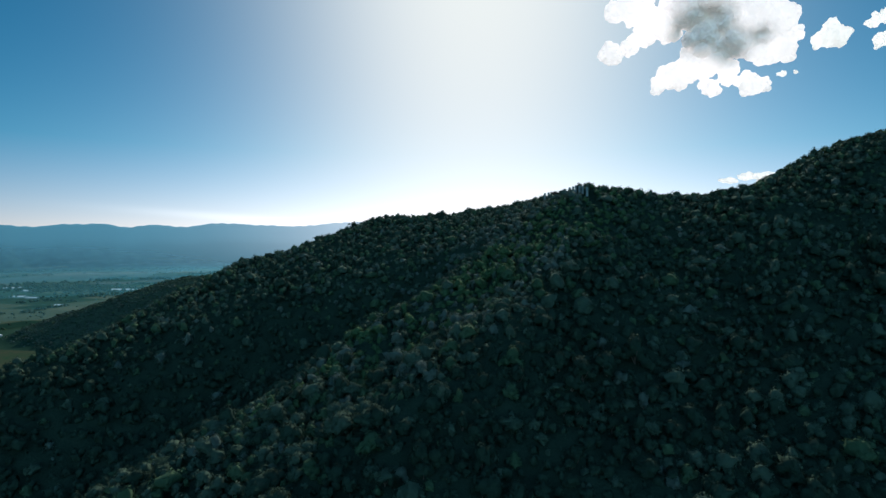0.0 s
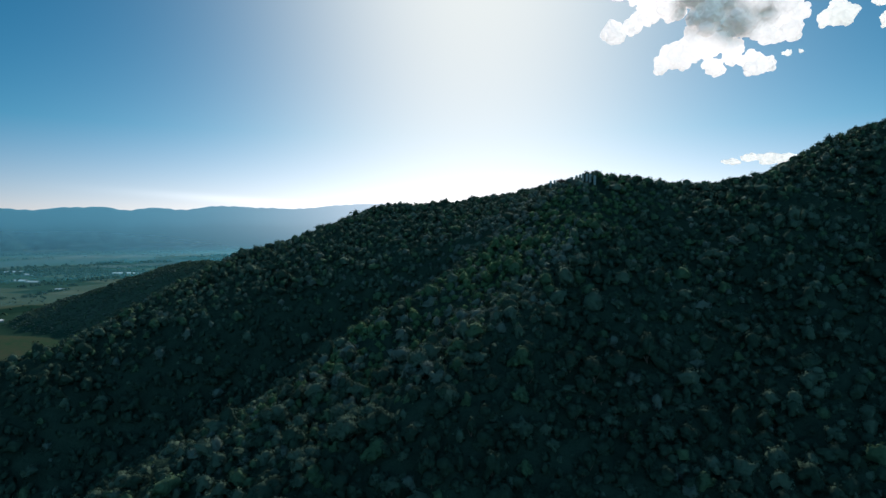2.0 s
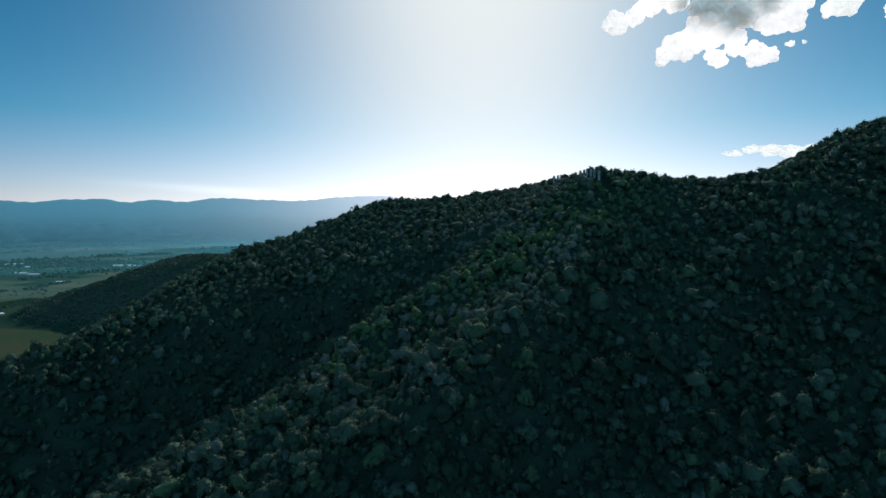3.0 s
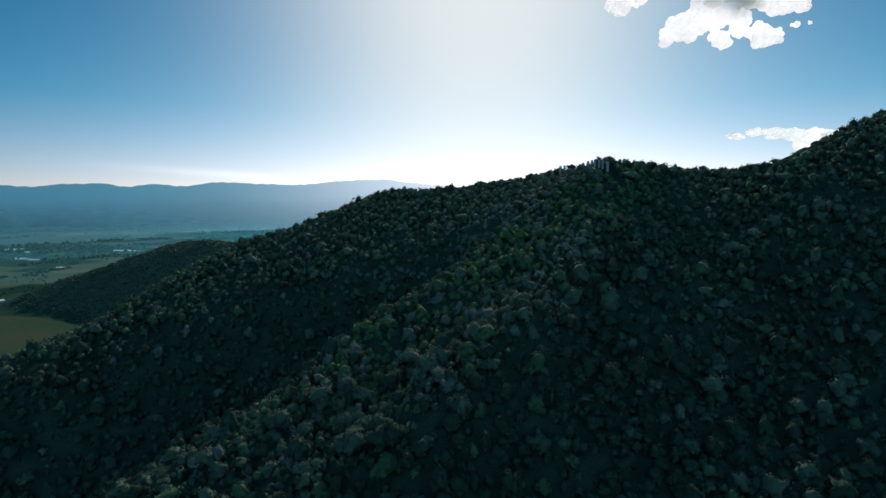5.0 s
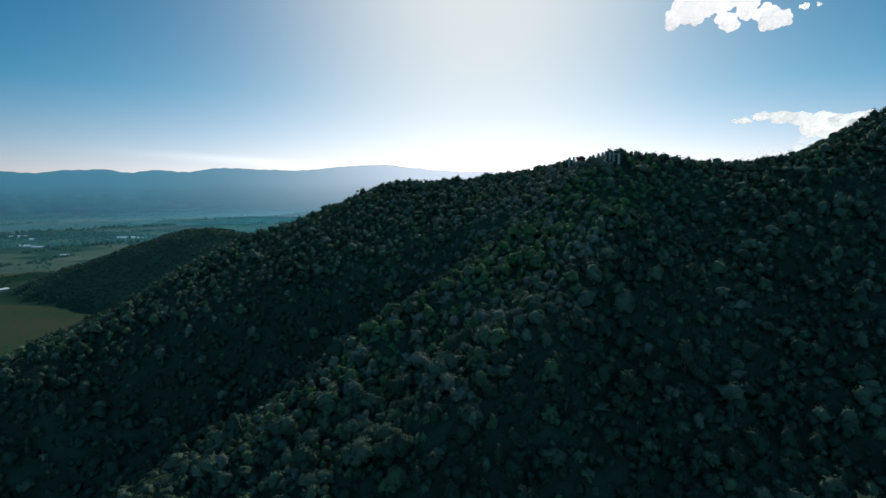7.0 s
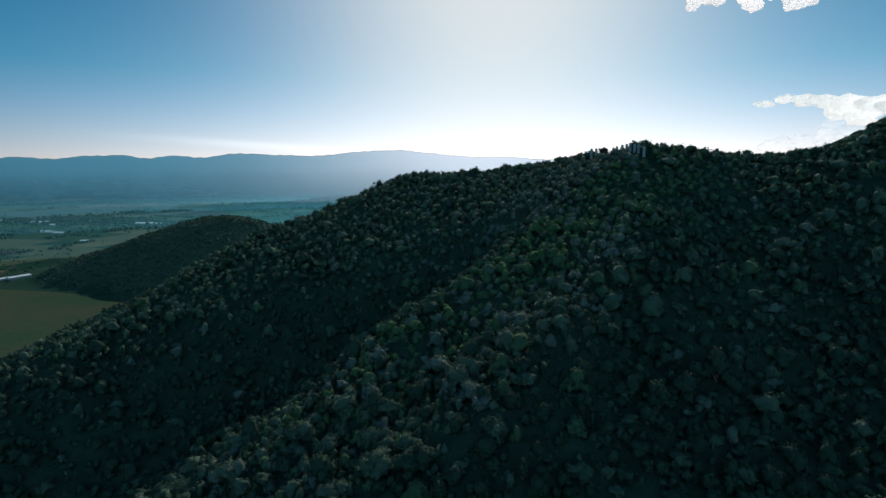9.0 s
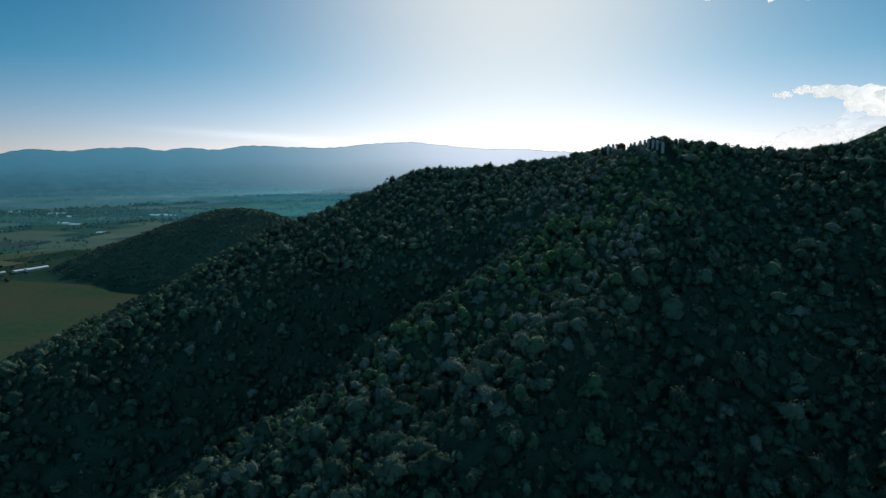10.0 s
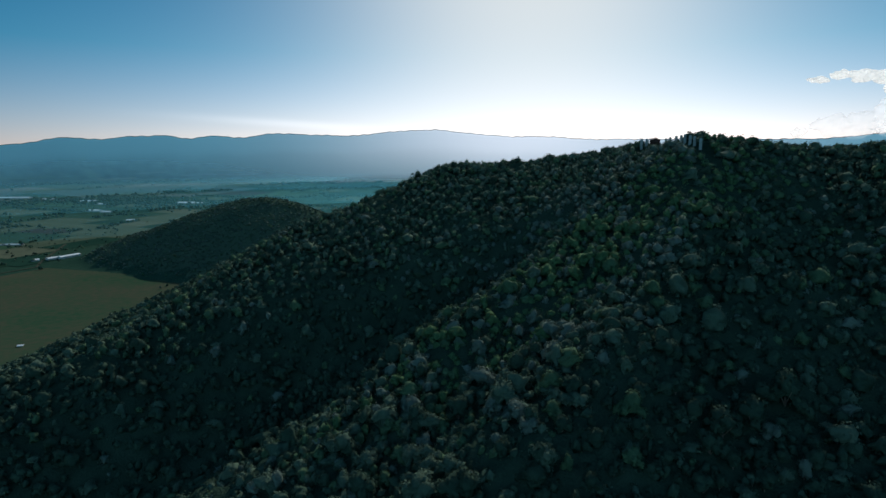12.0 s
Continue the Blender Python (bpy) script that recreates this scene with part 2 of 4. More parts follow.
def hill(x, y):
    h = smooth_max([ridge(x, y, LEFT_RIDGE, 0.623, 0.45), ridge(x, y, RIGHT_RIDGE, 0.505, 0.671)], 4.0)
    h = h - 18.0 * np.exp(-((from_line(x, y, RAVINE)[0] / 26.0) ** 2)) * np.clip((330 - y) / 40, 0, 1)
    return smooth_max([h, ridge(x, y, SPUR, 0.73, 0.615), ridge(x, y, RIGHT_SPUR, 0.60, 0.656), ridge(x, y, SPUR_EDGE, 0.604, 1.108, 5.0)], 4.0)


def ripple(x, y, step, tall, turn):
    """Gentle unevenness out of a few crossed waves."""
    s = 0
    for i in range(5):
        a = turn + i * 2.39996
        k = 2 * math.pi / (step * (0.7 + 0.23 * i))
        s = s + np.sin(k * (x * math.cos(a) + y * math.sin(a)) + 1.7 * i * i + turn)
    return tall * s / 2.2


def rise(x, y):
    """The plain climbs gently towards the far mountains."""
    r = np.clip(np.hypot(x, y), 2400, 4700)
    return 12e-6 * (r - 2400) ** 2


def land(x, y):
    base = rise(x, y)
    main = hill(x, y) + ripple(x, y, 46.0, 0.9, 1.1)
    far = ridge(x, y, FAR_HILL, 0.55, 0.66, 30.0) + ripple(x, y, 110.0, 2.5, 2.0)
    return smooth_max([base, main, far], 3.0)


def lines(dense, far, step, grow):
    """Grid lines: even steps in the middle, wider and wider outside."""
    out = list(np.arange(dense[0], dense[1] + 0.1, step))
    for end, sign in ((far[0], -1), (far[1], 1)):
        s, at = step, out[0] if sign < 0 else out[-1]
        while (end - at) * sign > 0:
            s *= grow
            at += sign * s
            out.insert(0, at) if sign < 0 else out.append(at)
    return np.array(out)


gx, gy = lines((-460, 460), (-4900, 4900), 6.0, 1.035), lines((40, 460), (-4900, 4900), 6.0, 1.035)
X, Y = np.meshgrid(gx, gy)
ni, nj = X.shape
ids = np.arange(ni * nj).reshape(ni, nj)
quads = np.stack([ids[:-1, :-1], ids[:-1, 1:], ids[1:, 1:], ids[1:, :-1]], -1).reshape(-1, 4)
Z = land(X, Y)
mid = Z[:-1, :-1].ravel()
cx, cy = X[:-1, :-1].ravel(), Y[:-1, :-1].ravel()
wooded = (mid - rise(cx, cy) > 6.0)
ground = new("ground", mesh_from("ground", np.stack([X, Y, Z], -1).reshape(-1, 3), quads, [PLAIN, SOIL], wooded.astype(int), True))
tagged(ground, "grassy valley plain rising into steep scrub-covered hills", "ground", kind="structure")

# far mountains that close the valley all round
profile = [(-180, 1.4), (-90, 1.5), (-60, 0.9), (-46, 0.9), (-43.5, 1.1), (-41.7, 1.3), (-39, 1.85), (-36.7, 1.6), (-34.6, 1.9), (-31.3, 2.05), (-29.5, 1.7), (-27.3, 2.1), (-25.3, 1.8), (-22, 2.3), (-18.5, 2.15),
           (-14.5, 2.05), (-10.3, 2.5), (-6.3, 2.65), (-2.9, 2.25), (1, 1.9), (4.4, 1.9), (8.8, 1.55), (12, 1.55), (28, 1.3), (32.4, 1.7), (60, 1.6), (120, 1.2), (180, 1.4)]
profile_az, profile_el = [p[0] for p in profile], [p[1] for p in profile]


def mountain(deg, f):
    """Distance and height of the range, from its foot (0) to its crest (1), in the direction deg east of north."""
    foot = np.interp(deg, [-60, -40, -26, -14, 10], [4330, 4330, 4360, 4560, 4600])
    dist = foot + (4800 - foot) * f
    el = sum(np.interp(deg + o, profile_az, profile_el) for o in (-0.6, -0.3, 0.0, 0.3, 0.6)) / 5
    low = 12e-6 * (foot - 2400) ** 2 - 1.0
    top = 200.0 + 4800 * np.tan(np.radians(el)) - low
    a = np.radians(deg)
    # spurs and gullies that run down from the crest, wandering as they fall
    w = a + 0.012 * np.sin(f * 7 + deg * 0.9)
    spurs = 0.45 * np.sin(w * 75 + 1.3) + 0.35 * np.sin(w * 131 + 0.4) + 0.28 * np.sin(w * 223 + 2.0) + 0.2 * np.sin(w * 391)
    jag = (3.0 * np.sin(a * 217) * np.sin(a * 91) + 1.2 * np.sin(a * 401 + 2)) * f**2
    return dist, low + top * (f**1.25 + 0.16 * spurs * f * (1 - f)) + jag


deg = np.arange(-180, 180.01, 0.2)
rows_v = []
for f in np.linspace(0, 1, 21):
    dist, z = mountain(deg, f)
    rows_v.append(np.stack([dist * np.sin(np.radians(deg)), dist * np.cos(np.radians(deg)), z], -1))
rows_v.append(rows_v[-1] * (1.03, 1.03, 0.5))
mv = np.concatenate(rows_v)
na = len(deg)
mid_ = np.arange(22 * na).reshape(22, na)
mq = np.stack([mid_[:-1, :-1], mid_[:-1, 1:], mid_[1:, 1:], mid_[1:, :-1]], -1).reshape(-1, 4)
mountains = new("backdrop_mountains", mesh_from("backdrop_mountains", mv, mq, [MOUNTAIN], None, True))
tagged(mountains, "hazy blue mountain range along the far side of the valley", "mountains", kind="structure")


# ---- haze over the valley: thin tinted translucent sheets in place of lit air, one behind the other ----
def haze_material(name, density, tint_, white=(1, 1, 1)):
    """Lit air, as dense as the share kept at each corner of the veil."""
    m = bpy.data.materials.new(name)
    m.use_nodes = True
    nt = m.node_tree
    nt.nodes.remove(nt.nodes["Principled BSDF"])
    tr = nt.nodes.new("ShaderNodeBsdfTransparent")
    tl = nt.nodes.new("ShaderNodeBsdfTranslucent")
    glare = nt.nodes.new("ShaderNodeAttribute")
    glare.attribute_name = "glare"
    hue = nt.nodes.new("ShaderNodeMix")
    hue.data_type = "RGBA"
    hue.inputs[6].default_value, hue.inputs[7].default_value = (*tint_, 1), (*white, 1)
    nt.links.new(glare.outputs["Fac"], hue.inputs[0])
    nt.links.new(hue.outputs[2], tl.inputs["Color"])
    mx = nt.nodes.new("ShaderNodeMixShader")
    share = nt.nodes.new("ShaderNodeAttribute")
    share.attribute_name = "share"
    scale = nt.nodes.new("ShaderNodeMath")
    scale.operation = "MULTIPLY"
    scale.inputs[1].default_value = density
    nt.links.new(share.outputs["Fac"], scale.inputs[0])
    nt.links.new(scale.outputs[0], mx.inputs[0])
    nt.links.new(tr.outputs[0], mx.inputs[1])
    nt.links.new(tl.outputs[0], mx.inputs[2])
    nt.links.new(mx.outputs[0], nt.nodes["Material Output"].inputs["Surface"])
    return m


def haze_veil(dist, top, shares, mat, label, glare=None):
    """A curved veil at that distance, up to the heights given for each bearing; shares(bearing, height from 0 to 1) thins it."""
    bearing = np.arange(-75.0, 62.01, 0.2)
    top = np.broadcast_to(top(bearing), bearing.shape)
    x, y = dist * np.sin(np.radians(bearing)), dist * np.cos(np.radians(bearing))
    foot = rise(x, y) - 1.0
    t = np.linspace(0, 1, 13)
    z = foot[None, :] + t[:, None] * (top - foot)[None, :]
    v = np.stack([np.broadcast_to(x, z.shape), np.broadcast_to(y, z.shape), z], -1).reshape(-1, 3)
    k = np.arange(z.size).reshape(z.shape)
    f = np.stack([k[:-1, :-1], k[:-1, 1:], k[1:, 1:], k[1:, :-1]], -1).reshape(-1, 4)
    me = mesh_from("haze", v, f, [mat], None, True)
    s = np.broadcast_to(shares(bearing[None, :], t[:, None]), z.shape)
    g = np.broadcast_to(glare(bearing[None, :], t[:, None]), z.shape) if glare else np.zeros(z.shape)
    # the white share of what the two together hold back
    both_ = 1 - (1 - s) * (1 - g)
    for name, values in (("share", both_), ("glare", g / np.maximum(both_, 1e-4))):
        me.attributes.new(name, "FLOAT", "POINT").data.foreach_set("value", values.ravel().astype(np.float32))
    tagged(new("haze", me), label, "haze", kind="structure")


def up_to_crest(dist):
    """Heights at that distance, just under the line from the flight to the mountain crest."""
    return lambda bearing: 200.0 + (mountain(bearing, np.ones(len(bearing)))[1] - 200.0) * dist / 4800 - 1.0


# denser towards the right, which paints extra brightness over the far plain
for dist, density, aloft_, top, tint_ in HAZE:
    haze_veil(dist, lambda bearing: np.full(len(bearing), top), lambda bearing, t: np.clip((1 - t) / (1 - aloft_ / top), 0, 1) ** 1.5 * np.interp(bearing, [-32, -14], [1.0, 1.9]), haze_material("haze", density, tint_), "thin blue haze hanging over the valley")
# extra haze low down lightens the range's dark foot; glare whitens the tint
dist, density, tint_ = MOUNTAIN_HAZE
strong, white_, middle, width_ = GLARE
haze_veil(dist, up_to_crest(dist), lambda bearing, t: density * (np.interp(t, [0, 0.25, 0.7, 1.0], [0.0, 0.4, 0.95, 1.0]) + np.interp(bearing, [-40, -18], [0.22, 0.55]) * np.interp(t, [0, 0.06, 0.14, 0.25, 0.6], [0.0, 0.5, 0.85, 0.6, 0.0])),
          haze_material("mountain_haze", 1.0, tint_, white_), "blue haze before the far mountains, tinted white towards the sun",
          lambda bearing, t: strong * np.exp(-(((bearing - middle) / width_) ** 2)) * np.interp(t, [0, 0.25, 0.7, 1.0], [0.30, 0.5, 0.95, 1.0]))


# ---- trees ----
def icosphere(sub):
    bm = bmesh.new()
    bmesh.ops.create_icosphere(bm, subdivisions=sub, radius=1.0)
    bm.verts.ensure_lookup_table()
    v = np.array([q.co[:] for q in bm.verts])
    f = np.array([[q.index for q in p.verts] for p in bm.faces])
    bm.free()
    return v, f


ICO = {s: icosphere(s) for s in (1, 2, 3, 4)}


def crown(rng, leaves, sub, size, jut=1.20):
    """A crown of rounded lobes, 1 m across and 1 m tall on its base: a bumpy leafy mass under a skin of leaf sprays."""
    n = rng.integers(9, 16)
    ang = rng.uniform(0, 2 * math.pi) + np.arange(n) * 2.4 + rng.uniform(-0.6, 0.6, n)
    rad = rng.uniform(0.14, 0.37, n)
    lobe = np.stack([rad * np.cos(ang) * rng.uniform(0.85, 1.2), rad * np.sin(ang), rng.uniform(-0.20, 0.18, n) + 0.16 * (0.28 - rad)], -1)
    lobe[0] = (rng.uniform(-0.10, 0.10), rng.uniform(-0.10, 0.10), 0.13)
    big = rng.uniform(0.085, 0.175, n)
    big[0] = rng.uniform(0.20, 0.26)
    d, f = ICO[sub]
    cd = d @ lobe.T
    disc = big**2 - (lobe**2).sum(1) + cd**2
    far_ = np.where(disc > 0, cd + np.sqrt(np.maximum(disc, 0)), 0.0)
    core = 0.20 + 0.05 * d[:, 2]
    owner, reach = far_.argmax(1), np.maximum(far_.max(1), core)
    heart = d * (reach * rng.uniform(0.84, 1.0, len(d)))[:, None]
    round_ = np.where((far_.max(1) > core)[:, None], heart - lobe[owner], heart)
    round_ /= np.linalg.norm(round_, axis=1)[:, None]
    heart_n = round_ * 0.75 + d * 0.35 + rng.normal(scale=0.22, size=d.shape)
    # leaf sprays on the outside of the mass only
    pick = rng.choice(n, leaves * 4, p=big**2 / (big**2).sum())
    way = rng.normal(size=(leaves * 4, 3))
    way[:, 2] += 0.5
    way /= np.linalg.norm(way, axis=1)[:, None]
    at = lobe[pick] + way * (big[pick] * rng.uniform(0.90, jut, leaves * 4))[:, None]
    gap = np.linalg.norm(at[:, None, :] - lobe[None], axis=2) / big[None]
    keep = np.flatnonzero((gap.min(1) > 0.90) & (np.linalg.norm(at, axis=1) > 0.21))[:leaves]
    at, way, m = at[keep], way[keep], len(keep)
    lean = way + rng.normal(scale=0.34, size=(m, 3))
    lean /= np.linalg.norm(lean, axis=1)[:, None]
    side = np.cross(lean, rng.normal(size=(m, 3)))
    side /= np.linalg.norm(side, axis=1)[:, None]
    up = np.cross(side, lean)
    s = (size * rng.lognormal(0, 0.35, m))[:, None]
    v = np.stack([at - side * s, at - up * s * 0.7 + lean * s * 0.25, at + side * s - lean * s * 0.15, at + up * s * 0.7 + lean * s * 0.3], 1).reshape(-1, 3)
    base = np.arange(m)[:, None] * 4
    tris = np.concatenate([base + [[0, 2, 1]], base + [[0, 3, 2]]])
    verts = np.concatenate([heart, v])
    faces = np.concatenate([f, tris + len(heart)])
    # leaf sprays are shaded as part of the rounded mass that they sit on
    out = at / np.linalg.norm(at, axis=1)[:, None] * 0.35 + way * 0.65 + lean * 0.40 + rng.normal(scale=0.12, size=(m, 3))
    normals = np.concatenate([heart_n, np.repeat(out, 4, axis=0)])
    normals /= np.linalg.norm(normals, axis=1)[:, None]
    verts[:, 2] = (verts[:, 2] + 0.42) / 0.86
    return verts, faces, normals


rng = np.random.default_rng(7)
crest_x = [p[0] for p in LEFT_RIDGE[:-1]] + [p[0] for p in RIGHT_RIDGE[1:]]
crest_y = [p[1] for p in LEFT_RIDGE[:-1]] + [p[1] for p in RIGHT_RIDGE[1:]]


def scatter(step, x0, x1, y0, y1):
    px, py = np.meshgrid(np.arange(x0, x1, step), np.arange(y0, y1, step))
    px, py = px.ravel(), py.ravel()
    return px + rng.uniform(-0.5, 0.5, len(px)) * step, py + rng.uniform(-0.5, 0.5, len(py)) * step


def on_hill(px, py, behind):
    behind = behind + np.interp(px, [-240, -110], [75, 0])
    return (py < np.interp(px, crest_x, crest_y) + behind) & (np.abs(px + 8) < 0.86 * py + 22)


def near_stretch(px, py):
    """The foot of the spur, where the trees stand nearest to the flight."""
    return (np.abs(px - 10) < 62) & (py > 150) & (py < 232)


def plant(name, kinds, px, py, pz, width, tall, tint, label, category, mats=None):
    """One joined stand of trees: each a crown turned, sized and tinted on its own."""
    vs, fs, ms, ns, at = [], [], [], [], 0
    for i in range(len(px)):
        v, f, nv = kinds[rng.integers(len(kinds))]
        a = rng.uniform(0, 2 * math.pi)
        c, s = math.cos(a), math.sin(a)
        w, h = width[i], tall[i]
        e = rng.uniform(0.85, 1.18)
        vs.append(np.stack([(v[:, 0] * c * e - v[:, 1] * s / e) * w + px[i], (v[:, 0] * s * e + v[:, 1] * c / e) * w + py[i], v[:, 2] * h + pz[i]], -1))
        fs.append(f + at)
        ms.append(np.full(len(f), tint[i]))
        ns.append(np.stack([nv[:, 0] * c - nv[:, 1] * s, nv[:, 0] * s + nv[:, 1] * c, nv[:, 2]], -1))
        at += len(v)
    ob = new(name, mesh_from(name, np.concatenate(vs), np.concatenate(fs), mats or FOLIAGE, np.concatenate(ms), True, np.concatenate(ns)))
    return tagged(ob, label, category, kind="stuff")


def tube(path, radii, sides=6):
    """A tapering round limb along a path."""
    v, f = [], []
    path = [Vector(p) for p in path]
    for i, p in enumerate(path):
        d = (path[min(i + 1, len(path) - 1)] - path[max(i - 1, 0)]).normalized()
        a = d.orthogonal().normalized()
        b = d.cross(a)
        for k in range(sides):
            t = 2 * math.pi * k / sides
            v.append(p + (a * math.cos(t) + b * math.sin(t)) * radii[i])
    for i in range(len(path) - 1):
        for k in range(sides):
            f.append((i * sides + k, i * sides + (k + 1) % sides, (i + 1) * sides + (k + 1) % sides, (i + 1) * sides + k))
    return np.array([q[:] for q in v]), np.array(f)


def broadleaf_tree(tint, label):
    """A low spreading tree 1 m across and 1 m tall: trunk, limbs and a many-lobed crown."""
    tree = tagged(new("hillside_tree"), label, "tree", "trees on the spur")
    v, f = tube([(0, 0, -0.10), (0.02, 0.01, 0.12), (0.01, 0.03, 0.34)], (0.035, 0.028, 0.02))
    part("trunk", mesh_from("trunk", v, f, [BARK], None, True), tree)
    for k in range(3):
        a = k * 2.1 + rng.uniform(-0.4, 0.4)
        v, f = tube([(0.01, 0.02, 0.14), (0.12 * math.cos(a), 0.12 * math.sin(a), 0.34), (0.26 * math.cos(a), 0.26 * math.sin(a), 0.55)], (0.02, 0.014, 0.006), 5)
        part("limb", mesh_from("limb", v, f, [BARK], None, True), tree)
    v, f, nv = crown(rng, 520, 3, 0.027)
    v[:, 2] = 0.05 + v[:, 2] * 0.95
    part("crown", mesh_from("crown", v, f, [FOLIAGE[tint]], None, True, nv), tree)
    return tree


def ravine_shade(px, py):
    """How strongly ravine shade is put into the leaf colour, from 0 on the spur's back to 1."""
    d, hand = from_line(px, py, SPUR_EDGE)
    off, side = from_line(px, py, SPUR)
    shade_amount = np.where(hand < 0, np.clip((d - 2) / 8, 0, 1) * np.clip((100 - d) / 40, 0, 1), np.where(side > 0, np.clip((off + 2) / 14, 0, 1) * np.interp(py, [205, 250], [0.90, 0.45]), 0))
    shade_amount = shade_amount * np.where(hand < 0, np.clip((325 - py) / 40, 0.2, 1), np.clip((330 - py) / 50, 0.25, 1))
    return shade_amount * np.where(from_line(px, py, RIGHT_SPUR)[0] < 30, 0.8, 1.0)


def leaf_tones(px, py, open_mix, shade_mix, green_share):
    """Light scrub on the spur, bright green growth along its upper part, dark leaves painting the shade of the ravines
    on both sides.
    """
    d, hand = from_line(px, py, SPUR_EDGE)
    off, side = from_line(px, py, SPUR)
    shade_share = np.clip(ravine_shade(px, py) + rng.normal(scale=0.10, size=len(px)), 0, 1)
    in_shade = rng.uniform(size=len(px)) < shade_share
    kind = np.where(in_shade, rng.choice(5, len(px), p=shade_mix), rng.choice(5, len(px), p=open_mix))
    # pale trees high on the spur; extra ones put its light into the leaves
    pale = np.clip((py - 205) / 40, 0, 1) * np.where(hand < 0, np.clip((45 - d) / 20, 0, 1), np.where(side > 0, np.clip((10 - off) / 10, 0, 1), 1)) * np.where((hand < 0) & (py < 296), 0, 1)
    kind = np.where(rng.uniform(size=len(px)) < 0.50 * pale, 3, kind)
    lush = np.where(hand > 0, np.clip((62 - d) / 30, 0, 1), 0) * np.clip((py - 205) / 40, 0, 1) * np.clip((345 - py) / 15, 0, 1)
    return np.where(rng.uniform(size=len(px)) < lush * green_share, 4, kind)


def by_sign(px, py):
    at = np.clip((px - 70) / 17, 0, 1)
    line = 384 - 48 * at
    return (px > 66) & (px < 91) & (py > line - 19) & (py < line + 2)


# taller single trees that stand out of the canopy: place, height of the top, width
TALL = [(-6.8, 194, 146.5, 10), (46, 217.2, 160.5, 6), (29.4, 220.5, 164, 6.5), (-16.4, 175.5, 134.5, 6.5), (75, 184.7, 135, 7.5), (-120.6, 233.7, 116.5, 6.5), (-151.2, 205.2, 106.5, 7), (108.8, 245.5, 166.8, 6),
        (115.6, 200.5, 141, 7), (116, 173, 132, 7.5), (67.3, 228.3, 163, 6.5), (77.8, 284.7, 195, 6), (37.3, 184, 141, 6.5), (101.3, 297.3, 200, 6), (23, 345.8, 199, 6),
        (-150, 280.7, 146.6, 5.5), (-181.6, 267, 137, 5.5)]


def clear_of_tall(px, py, share):
    ok_ = np.ones(len(px), bool)
    for x, y, _, w in TALL:
        ok_ &= np.hypot(px - x, py - y) > share * w
    return ok_


# canopy trees
cx_, cy_ = scatter(4.5, -345, 345, 122, 445)
ok = on_hill(cx_, cy_, 14) & ~by_sign(cx_, cy_) & clear_of_tall(cx_, cy_, 0.62) & (rng.uniform(size=len(cx_)) > 0.25 * ravine_shade(cx_, cy_))
cx_, cy_ = cx_[ok], cy_[ok]
cw = np.clip(rng.lognormal(1.60, 0.36, len(cx_)), 2.8, 10.5) * np.interp(cy_, [230, 340], [1.0, 0.90])
cw = np.where((cx_ > -60) & (cy_ < 240), cw * 1.12, cw)
cw = np.where(cx_ < -110, cw * 0.85, cw)
ch = cw * rng.uniform(0.58, 0.88, len(cx_)) * np.interp(cy_, [250, 340], [1.0, 0.80]) + 1.4 + np.where(rng.uniform(size=len(cx_)) < 0.10, rng.uniform(1.0, 3.0, len(cx_)), 0) * (cy_ < 290)
# leaf mixes: first for open slopes, second darker to paint ravine shade
ct = leaf_tones(cx_, cy_, [0.42, 0.32, 0.17, 0.09, 0.0], [0.07, 0.86, 0.05, 0.02, 0.0], 0.50)
cz = hill(cx_, cy_)
near = near_stretch(cx_, cy_)
near &= np.cumsum(near) <= 280
# finer crowns where they stand nearer to the flight
rich_kinds = [crown(rng, 270, 2, 0.028, 1.24) for _ in range(16)]
big_kinds = [crown(rng, 125, 2, 0.034, 1.24) for _ in range(20)]
far_kinds = [crown(rng, 84, 1, 0.040, 1.20) for _ in range(20)]
low_kinds = [crown(rng, 30, 1, 0.056, 1.22) for _ in range(16)]
foot_kinds = [crown(rng, 2, 1, 0.080) for _ in range(4)]
off_ = np.hypot(cx_ + 5, cy_ - 20)
for kinds, r0, r1 in ((rich_kinds, 0, 215), (big_kinds, 215, 310), (far_kinds, 310, 900)):
    pick = ~near & (off_ >= r0) & (off_ < r1)
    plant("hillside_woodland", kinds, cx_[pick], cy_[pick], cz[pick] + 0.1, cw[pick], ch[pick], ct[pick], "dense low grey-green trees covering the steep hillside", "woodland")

# lower slopes below the flight
ux, uy = scatter(7.0, -230, 230, -70, 124)
ux, uy = ux[land(ux, uy) > 6], uy[land(ux, uy) > 6]
uw = rng.uniform(4.0, 8.0, len(ux))
plant("lower_woodland", foot_kinds, ux, uy, land(ux, uy) - 0.3, uw, uw * 0.75, rng.choice(4, len(ux), p=[0.5, 0.3, 0.15, 0.05]), "low green trees on the foot of the hill", "woodland")

# closed scrub between the trees: low rounded tops grown into one another, coloured dark to paint the shade in the gaps
CELL = 3.6
cells_x, cells_y = np.meshgrid(np.arange(-352, 352, CELL), np.arange(112, 456, CELL))
rows_, cols_ = cells_x.shape
top_x, top_y = cells_x + rng.uniform(0.05, 0.95, cells_x.shape) * CELL, cells_y + rng.uniform(0.05, 0.95, cells_x.shape) * CELL
top_h, top_r = rng.uniform(1.1, 2.9, cells_x.shape), rng.uniform(2.2, 3.6, cells_x.shape)
qx, qy = np.meshgrid(np.arange(-345, 345.1, 1.45), np.arange(119, 449, 1.45))
